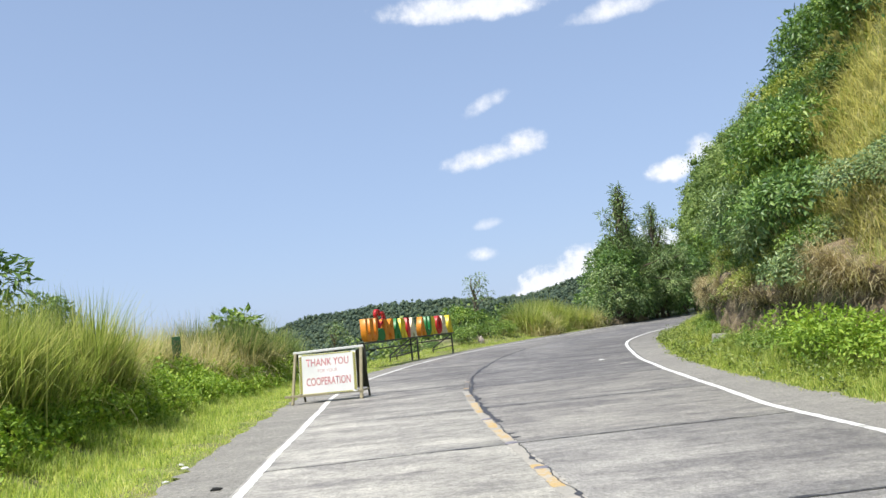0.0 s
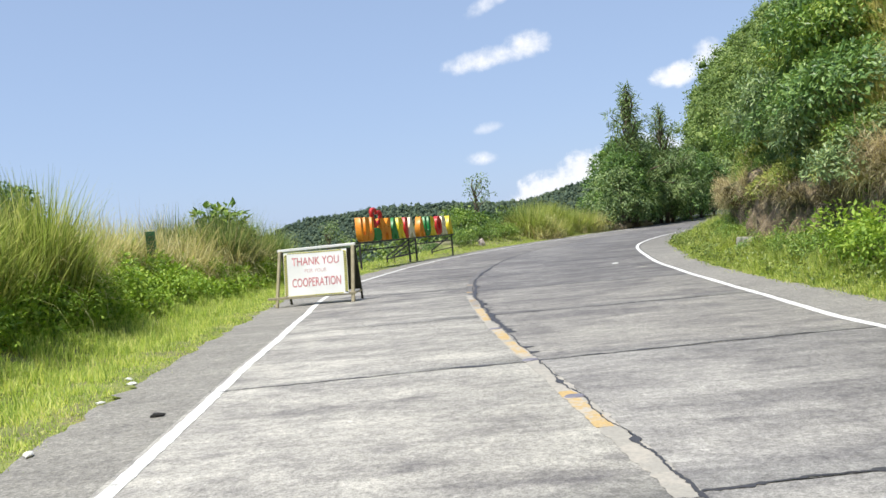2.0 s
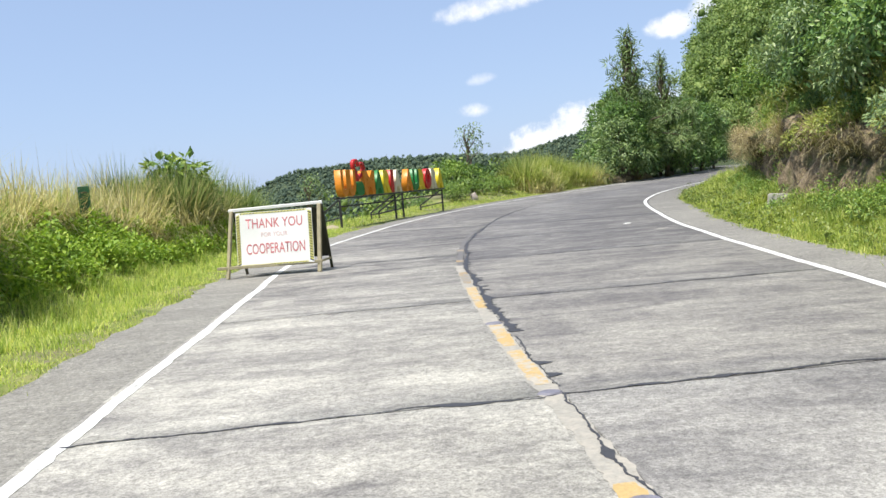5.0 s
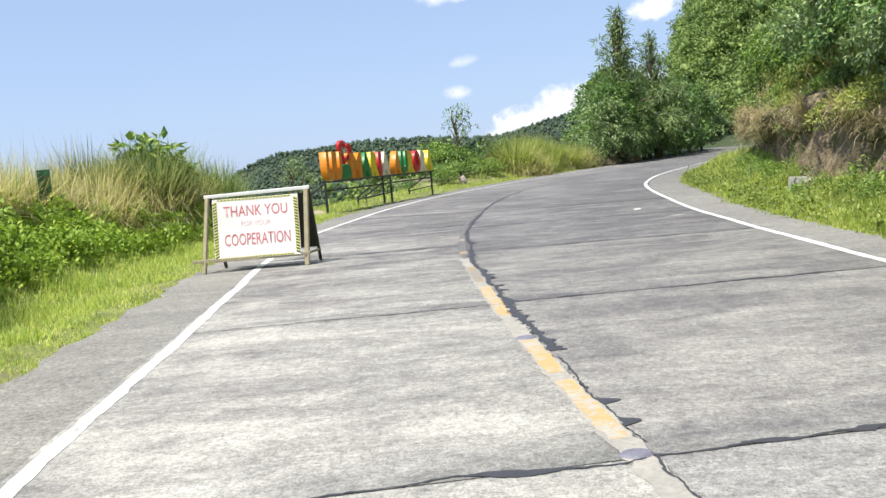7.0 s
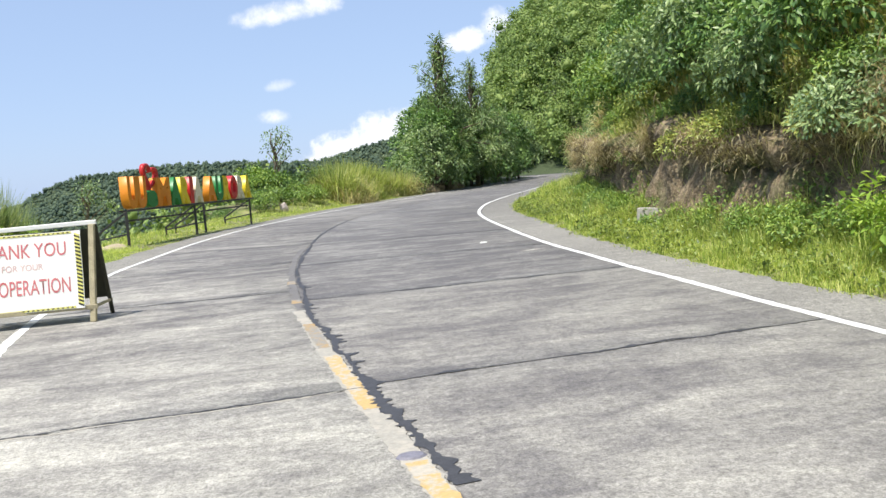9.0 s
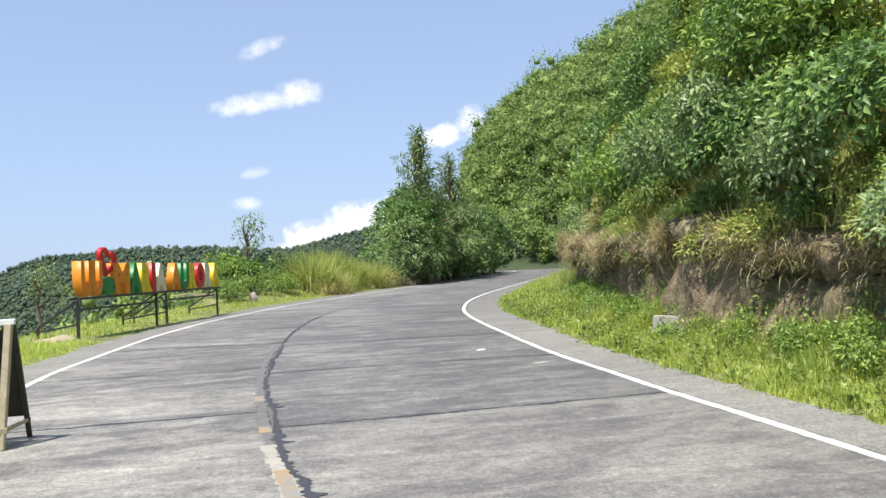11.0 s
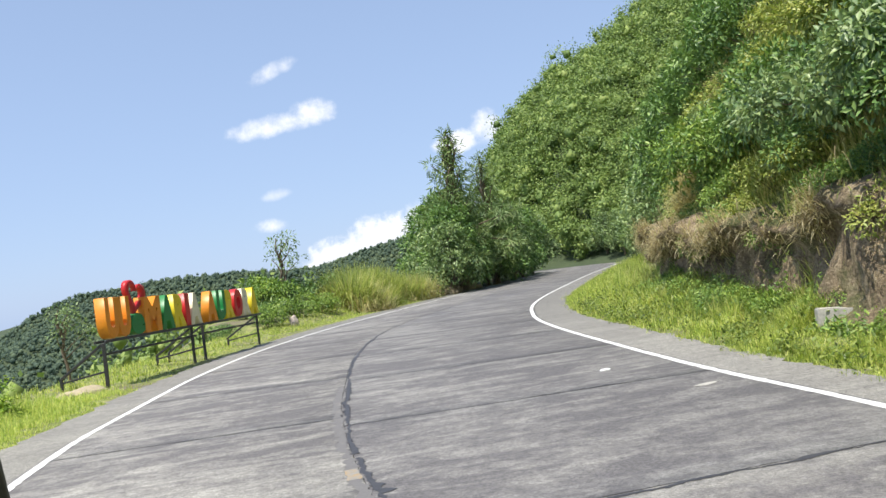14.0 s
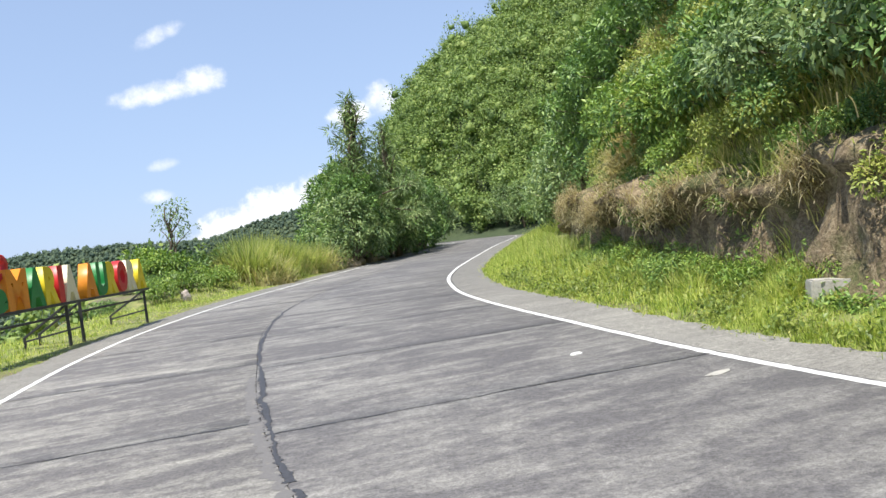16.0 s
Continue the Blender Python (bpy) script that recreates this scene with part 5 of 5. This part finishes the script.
def build_grass():
    rs = np.random.RandomState(5)
    for name, a0, a1, o0, o1, n, h, label in (
            ("right_verge_grass", 9, 30, shifted(R_EDGE, -0.10), 8.4, 95000, 0.34, "bright green and yellowish verge grass under the bank"),
            ("far_right_verge_grass", 30, 75, shifted(R_EDGE, -0.05), 9.6, 70000, 0.40, "bright green verge grass along the bend"),
            ("left_verge_grass", 5, 36, -7.2, shifted(L_EDGE, 0.1), 84000, 0.20, "short bright green verge grass beside the shoulder"),
            ("far_left_verge_grass", 36, 84, -8.8, shifted(L_EDGE, 0.05), 26000, 0.18, "short green grass strip at the edge of the road"),
            ("bend_verge_grass", 75, 120, shifted(R_EDGE, -0.05), 10.5, 16000, 0.5, "bright green verge grass far along the road")):
        p, arc, off = scatter(rs, n, a0, a1, o0, o1)
        t = tufted(rs, p, n // 26, 0.10)
        p = np.where((rs.rand(n) < 0.68)[:, None], t, p)
        L = h * rs.uniform(0.4, 1.25, n) * (1 + 0.35 * wobble(p[:, 0], p[:, 1], 1.8, 4) + 0.35 * wobble(p[:, 0], p[:, 1], 0.7, 14))
        u, d = road_place(p[:, 0], p[:, 1])
        edge = np.minimum(np.abs(d - R_EDGE(u)), np.abs(d - L_EDGE(u)))
        L = L * (0.5 + 0.5 * smooth(edge, 0.0, 0.7)) * (0.7 + 0.5 * smooth(edge, 0.6, 1.8))
        L = np.where(np.hypot(p[:, 0] - 9.1, p[:, 1] - 26.8) < 0.95, L * 0.4, L)
        stuff(name, blades(name, p, rs, np.maximum(L, 0.04), 0.014 if a0 < 30 else 0.022, 0.45, 1.0, M_GRASS_LIT if name == "left_verge_grass" else M_GRASS, 2), label, "grass")
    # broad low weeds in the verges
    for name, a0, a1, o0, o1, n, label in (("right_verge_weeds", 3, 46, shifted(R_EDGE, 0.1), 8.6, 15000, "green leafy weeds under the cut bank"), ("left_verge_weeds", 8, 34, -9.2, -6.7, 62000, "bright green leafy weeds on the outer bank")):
        p, arc, off = scatter(rs, n, a0, a1, o0, o1)
        p = np.where((rs.rand(n) < 0.85)[:, None], tufted(rs, p, n // 45, 0.16), p)
        p = p[np.hypot(p[:, 0] - 9.1, p[:, 1] - 26.8) > 0.95]
        n = len(p)
        tall = 0.36 if a0 == 3 else 0.55
        z = land(p[:, 0], p[:, 1]) + 0.04 + tall * rs.rand(n) ** 1.2 * (0.8 + 0.5 * wobble(p[:, 0], p[:, 1], 1.3, 6))
        D = unit(rs, n) + np.array([0, 0, 0.25])
        L = rs.uniform(0.05, 0.11, n) if a0 == 3 else rs.uniform(0.06, 0.15, n)
        stuff(name, leaf_mesh(name, np.concatenate([p, z[:, None]], 1), D, unit(rs, n) * 0.4 + np.array([0, 0, 1.0]), L, L * 0.55, M_HERB_SHADED if a0 == 3 else M_HERB), label, "weeds")
    # weeds that climb the cut face
    n = 20000
    arc = rs.uniform(10, 52, n)
    arc = np.where(rs.rand(n) < 0.85, arc[:240][rs.randint(0, 240, n)] + rs.normal(size=n) * 0.2, arc)
    zz = 0.1 + np.abs(rs.normal(0, 0.52, n)) * (0.6 + 0.7 * np.clip(wobble(arc, 0 * arc, 3.0, 41), -0.5, 1))
    zz = np.clip(zz, 0.05, 1.7)
    off = 7.45 + 0.5 * np.clip(zz, 0, 1) + 0.1 * zz + bank_shift(arc) + 0.25 * wobble(arc, 0 * arc, 6.0, 8) - 0.12 * rs.rand(n)
    p = np.stack([np.interp(arc + A0, ARC, LINE[:, i]) + off * np.interp(arc + A0, ARC, RIGHT[:, i]) for i in (0, 1)], 1)
    L = rs.uniform(0.05, 0.11, n)
    stuff("bank_weeds", leaf_mesh("bank_weeds", np.concatenate([p, zz[:, None]], 1), unit(rs, n) + np.array([-0.5, 0, 0.1]), unit(rs, n) * 0.5 + np.array([-0.5, 0, 0.8]), L, L * 0.5, M_LEAF_MID),
          "small green weeds climbing the cut earth bank", "weeds")
    # tussocks of tall grass, each a fountain of blades
    for name, a0, a1, o0, o1, n, tufts, h, spread, mat, label in (
            ("tall_grass", 11, 33, -11.0, -8.3, 22000, 120, 1.3, 0.24, M_TALL, "tall yellow-green grass tussocks on the outer bank"),
            ("near_tall_grass", 12, 18.5, -9.6, -7.5, 26000, 62, 1.75, 0.24, M_TALL, "dense tall green grass clumps on the outer bank"),
            ("dry_tall_grass", 18, 31, -10.4, -7.9, 32000, 110, 1.6, 0.28, M_STRAW, "drooping dry straw-coloured grass tussocks on the outer bank"),
            ("reed_grass", 27.5, 34.5, -10.2, -7.9, 12000, 40, 1.6, 0.2, M_REED, "tall upright green reed grass at the end of the bank"),
            ("bend_clump_grass", 63.5, 78, -10.4, -6.9, 17000, 17, 2.4, 0.55, M_TALL, "tall pale grass clumps along the outer bend"),
            ("bend_dry_grass", 63.5, 78, -9.6, -6.5, 12000, 15, 1.9, 0.5, M_STRAW, "dry straw-coloured grass clumps along the outer bend")):
        c, arc, off = scatter(rs, tufts, a0, a1, o0, o1)
        k = rs.randint(0, tufts, n)
        q = rs.normal(size=(n, 2)) * spread
        p = c[k] + q
        ok = ~((np.abs(p[:, 0] + 6.45) < 0.75) & (p[:, 1] > 20.8) & (p[:, 1] < 25.2))
        p, q, k = p[ok], q[ok], k[ok]
        n = len(p)
        tuft_h = rs.uniform(0.6, 1.2, tufts) * (1 + 0.2 * wobble(c[:, 0], c[:, 1], 2.8, 4))
        L = h * rs.uniform(0.5, 1.1, n) * tuft_h[k]
        head = np.arctan2(q[:, 1], q[:, 0]) + rs.normal(size=n) * 0.5
        upright = name in ("reed_grass", "near_tall_grass")
        stuff(name, blades(name, p, rs, L, 0.024 if a0 < 50 else 0.05, 0.18 if upright else 0.55 if "dry" in name else 0.3, 0.8 if upright else 2.8 if "dry" in name else 1.7, mat, 4 if a0 < 50 else 3, None, head), label, "grass")
    # plumes and thin seed stalks over the left bank
    p, arc, off = scatter(rs, 160, 10, 33, -10.6, -8.0)
    stuff("seed_stalks", blades("seed_stalks", p, rs, rs.uniform(1.5, 2.4, 160), 0.010, 0.12, 0.35, M_DRY, 4), "thin pale seed stalks above tall grass", "grass")
    # grass on the steep slope
    p, arc, off = scatter(rs, 30000, 12, 62, 8.7, 19)
    p = np.where((rs.rand(30000) < 0.9)[:, None], tufted(rs, p, 1700, 0.22), p)
    keep = wobble(p[:, 0], p[:, 1], 6, 15) > -0.55
    p = p[keep]
    L = 0.8 * rs.uniform(0.5, 1.3, len(p))
    stuff("slope_grass", blades("slope_grass", p, rs, L, 0.03, 0.4, 1.4, M_TALL, 3), "yellow-green grass tufts on the steep slope", "grass")
    # long grass at the foot of the bank
    n = 9500
    p, arc, off = scatter(rs, n, 11, 52, 7.1, 7.95)
    off = off + bank_shift(arc) + 0.25 * wobble(arc, 0 * arc, 6.0, 8)
    p = np.stack([np.interp(arc + A0, ARC, LINE[:, i]) + off * np.interp(arc + A0, ARC, RIGHT[:, i]) for i in (0, 1)], 1)
    p = np.where((rs.rand(n) < 0.85)[:, None], tufted(rs, p, 340, 0.12), p)
    # the concrete block stands clear
    p = p[~((np.abs(p[:, 0] - 9.1) < 1.1) & (p[:, 1] > 25.0) & (p[:, 1] < 28.3))]
    n = len(p)
    u, d = road_place(p[:, 0], p[:, 1])
    d = d - bank_shift(u) - 0.25 * wobble(u, 0 * u, 6.0, 8)
    z = np.maximum(on_ground(p[:, 0], p[:, 1]), np.interp(d, [7.35, 7.62, 7.85, 7.98], [-0.05, 0.14, 0.36, 0.6]))
    z = np.minimum(z, 0.75)
    stuff("bank_foot_grass", blades("bank_foot_grass", p, rs, rs.uniform(0.2, 0.6, n), 0.02, 0.4, 1.3, M_TALL, 2, z), "long green grass growing up the foot of the bank", "grass")
    # dead grass hanging over the lip of the bank
    n = 16000
    arc = rs.uniform(10, 64, n)
    k = (120 * rs.rand(n) ** 1.9).astype(int)
    arc = np.where(rs.rand(n) < 0.94, arc[:120][k] + rs.normal(size=n) * 0.26, arc)
    off = 8.05 - 0.4 * smooth(arc, 28, 35) + bank_shift(arc) + 0.25 * wobble(arc, 0 * arc, 6.0, 8) + rs.normal(size=n) * 0.13
    p = np.stack([np.interp(arc + A0, ARC, LINE[:, i]) + off * np.interp(arc + A0, ARC, RIGHT[:, i]) for i in (0, 1)], 1)
    P = np.concatenate([p, (2.0 + 0.34 * wobble(arc, 0 * arc, 4.0, 30) + rs.normal(size=n) * 0.2)[:, None]], 1)
    head = np.arctan2(-np.interp(arc + A0, ARC, RIGHT[:, 1]), -np.interp(arc + A0, ARC, RIGHT[:, 0])) + rs.normal(size=n) * 0.8
    stuff("hanging_dry_grass", blade_mesh("hanging_dry_grass", P, head, rs.uniform(0.12, 0.55, n), 0.02, rs.uniform(0.1, 1.6, n), rs.uniform(0.9, 1.9, n), M_DRY, 3),
          "dead straw-coloured grass hanging over the cut bank", "grass")
    # straw bundles below the sunny face
    n = 9000
    p, arc, off = scatter(rs, n, 13.5, 21, 8.05, 9.5)
    p = np.where((rs.rand(n) < 0.93)[:, None], tufted(rs, p, 60, 0.2), p)
    z = np.maximum(on_ground(p[:, 0], p[:, 1]), 1.7)
    stuff("lip_straw", blades("lip_straw", p, rs, rs.uniform(0.4, 1.0, n), 0.022, 0.7, 1.9, M_STRAW, 3, z), "pale straw bundles drooping over the cut bank", "grass")
    # grass along the lip
    p, arc, off = scatter(rs, 10000, 12, 54, 8.2, 10.3)
    off = off + bank_shift(arc)
    p = np.stack([np.interp(arc + A0, ARC, LINE[:, i]) + off * np.interp(arc + A0, ARC, RIGHT[:, i]) for i in (0, 1)], 1)
    p = np.where((rs.rand(10000) < 0.88)[:, None], tufted(rs, p, 420, 0.17), p)
    z = np.maximum(on_ground(p[:, 0], p[:, 1]), 2.05)
    stuff("lip_grass", blades("lip_grass", p, rs, rs.uniform(0.3, 0.8, 10000), 0.026, 0.5, 1.6, M_TALL, 3, z), "green and straw grass tufts above the cut bank", "grass")
    # pale grass face where few bushes grow
    p, arc, off = scatter(rs, 44000, 12, 34, 8.7, 15.5)
    p = np.where((rs.rand(44000) < 0.9)[:, None], tufted(rs, p, 900, 0.2), p)
    stuff("slope_pale_grass", blades("slope_pale_grass", p, rs, rs.uniform(0.4, 1.1, 44000), 0.028, 0.5, 1.5, M_PALE, 3), "pale yellow-green grass on the steep slope", "grass")
    # the dry strip at the corner of the slope
    n = 9000
    f = rs.rand(n)
    arc, off = 41.0 + rs.normal(size=n) * 1.1 + f * 7, 9.0 + bank_shift(41.0) + f * 4.5 + rs.normal(size=n) * 0.35
    p = np.stack([np.interp(arc + A0, ARC, LINE[:, i]) + off * np.interp(arc + A0, ARC, RIGHT[:, i]) for i in (0, 1)], 1)
    P = np.concatenate([p, land(p[:, 0], p[:, 1])[:, None]], 1)
    head = math.pi + 0.3 + rs.normal(size=n) * 0.7
    stuff("slope_dry_grass", blade_mesh("slope_dry_grass", P, head, rs.uniform(0.6, 1.3, n), 0.04, rs.uniform(0.5, 1.2, n), rs.uniform(0.8, 1.6, n), M_STRAW, 3),
          "straw-coloured dry grass strip on the corner of the slope", "grass")


def lump_template(sub):
    bm = bmesh.new()
    bmesh.ops.create_icosphere(bm, subdivisions=sub, radius=1.0)
    V = np.array([v.co[:] for v in bm.verts])
    F = np.array([[v.index for v in f.verts] for f in bm.faces])
    bm.free()
    return V, F


def woods(name, x, y, size, cards, mat, label, seed, sink=0.0, leaf=0.6):
    """Many crowns: each a few uneven lumps of dense inner growth, under a shell of leaf sprays."""
    rs = np.random.RandomState(seed)
    n = len(x)
    z = on_ground(x, y) - sink
    far = leaf > 1
    lumps = 1 if far else 6
    at = np.stack([x, y, z + size * 0.62], 1)[:, None] + rs.normal(size=(n, lumps, 3)) * np.array([0.17, 0.17, 0.18]) * size[:, None, None]
    rad = size[:, None] * (rs.uniform(0.28, 0.46, (n, lumps)) if far else rs.uniform(0.16, 0.36, (n, lumps)))
    T, TF = lump_template(0 if len(x) > 300 else 1)
    V = at[:, :, None] + T * np.array([1, 1, 1.15]) * rad[:, :, None, None] * rs.uniform(*((0.5, 1.0) if far else (0.15, 0.55)), (n, lumps, len(T), 1))
    V = V.reshape(-1, 3)
    F = (TF[None] + (np.arange(n * lumps) * len(T))[:, None, None]).reshape(-1, 3)
    k = np.repeat(np.arange(n), cards)
    j = rs.randint(0, lumps, len(k))
    u = unit(rs, len(k))
    u[:, 2] = np.abs(u[:, 2]) * np.where(rs.rand(len(k)) < 0.75, 1, -1)
    P = at[k, j] + u * (rad[k, j] * rs.uniform(0.4, 1.25, len(k)))[:, None]
    L = leaf * rs.uniform(0.6, 1.4, len(k))
    D = unit(rs, len(k)) + u * 0.3 + np.array([0, 0, -0.2])
    D /= np.linalg.norm(D, axis=1)[:, None]
    N = u * 1.1 + np.array([0, 0, 0.35]) + unit(rs, len(k)) * 0.5
    S = np.cross(D, N)
    S /= np.linalg.norm(S, axis=1)[:, None] + 1e-9
    W = (L * 0.32)[:, None]
    mid = P + D * (L * 0.45)[:, None]
    LV = np.stack([P, mid + S * W, P + D * L[:, None], mid - S * W], 1).reshape(-1, 3)
    b = len(V) + np.arange(len(k)) * 4
    LF = np.concatenate([np.stack([b, b + 1, b + 2], 1), np.stack([b, b + 2, b + 3], 1)])
    stuff(name, mesh_from(name, np.vstack([V, LV]), np.vstack([F, LF]), mat), label, "woods")


def build_woods():
    rs = np.random.RandomState(8)
    # wooded hill beyond the bend
    n = 860
    az = np.radians(rs.uniform(12.0, 32, n))
    r = 118 + (238 - 118) * rs.rand(n) ** 0.8
    x, y = 1 + r * np.sin(az), 8 + r * np.cos(az)
    u, d = road_place(x, y)
    ok = ((d > 9.5) & (u > 60)) | ((d < -9) & (r > 122))
    x, y, r = x[ok], y[ok], r[ok]
    nearer = r < 168
    size = rs.uniform(5.0, 9.0, len(x))
    woods("hill_woods", x[nearer], y[nearer], size[nearer], 1000, M_WOODS, "dense green woods on the near hillside", 1, 0.3, 0.42)
    woods("upper_hill_woods", x[~nearer], y[~nearer], size[~nearer], 620, M_WOODS, "dense green woods up to the hill's skyline", 2, 0.3, 0.5)
    # trees on the upper part of the near slope
    p, arc, off = scatter(rs, 95, 14, 66, 20, 38)
    woods("slope_woods", p[:, 0], p[:, 1], rs.uniform(2.8, 5.0, 95), 420, M_WOODS, "green woods on top of the roadside slope", 3, 0.2, 0.3)
    # scrub on the drop beside the road
    p, arc, off = scatter(rs, 200, 38, 78, -46, -13)
    woods("valley_scrub", p[:, 0], p[:, 1], rs.uniform(1.8, 3.4, 200), 120, M_WOODS, "green scrub below the edge of the road", 4, 0.5, 0.32)
    n = 1300
    az, r = np.radians(rs.uniform(-26, 2, n)), 130 + 320 * rs.rand(n) ** 0.8
    x, y = 1 + r * np.sin(az), 8 + r * np.cos(az)
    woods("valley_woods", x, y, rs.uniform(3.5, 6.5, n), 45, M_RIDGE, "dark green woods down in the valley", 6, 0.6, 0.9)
    # distant ridge
    n = 13000
    az, r = np.radians(rs.uniform(-19, 13.5, n)), 430 + 390 * rs.rand(n) ** 0.75
    x, y = 1 + r * np.sin(az), 8 + r * np.cos(az)
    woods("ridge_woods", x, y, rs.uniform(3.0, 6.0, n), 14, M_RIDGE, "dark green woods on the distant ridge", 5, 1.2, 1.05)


build_barricade()
build_letter_sign()
build_small_things()
build_trees()
build_shrubs()
build_grass()
build_woods()
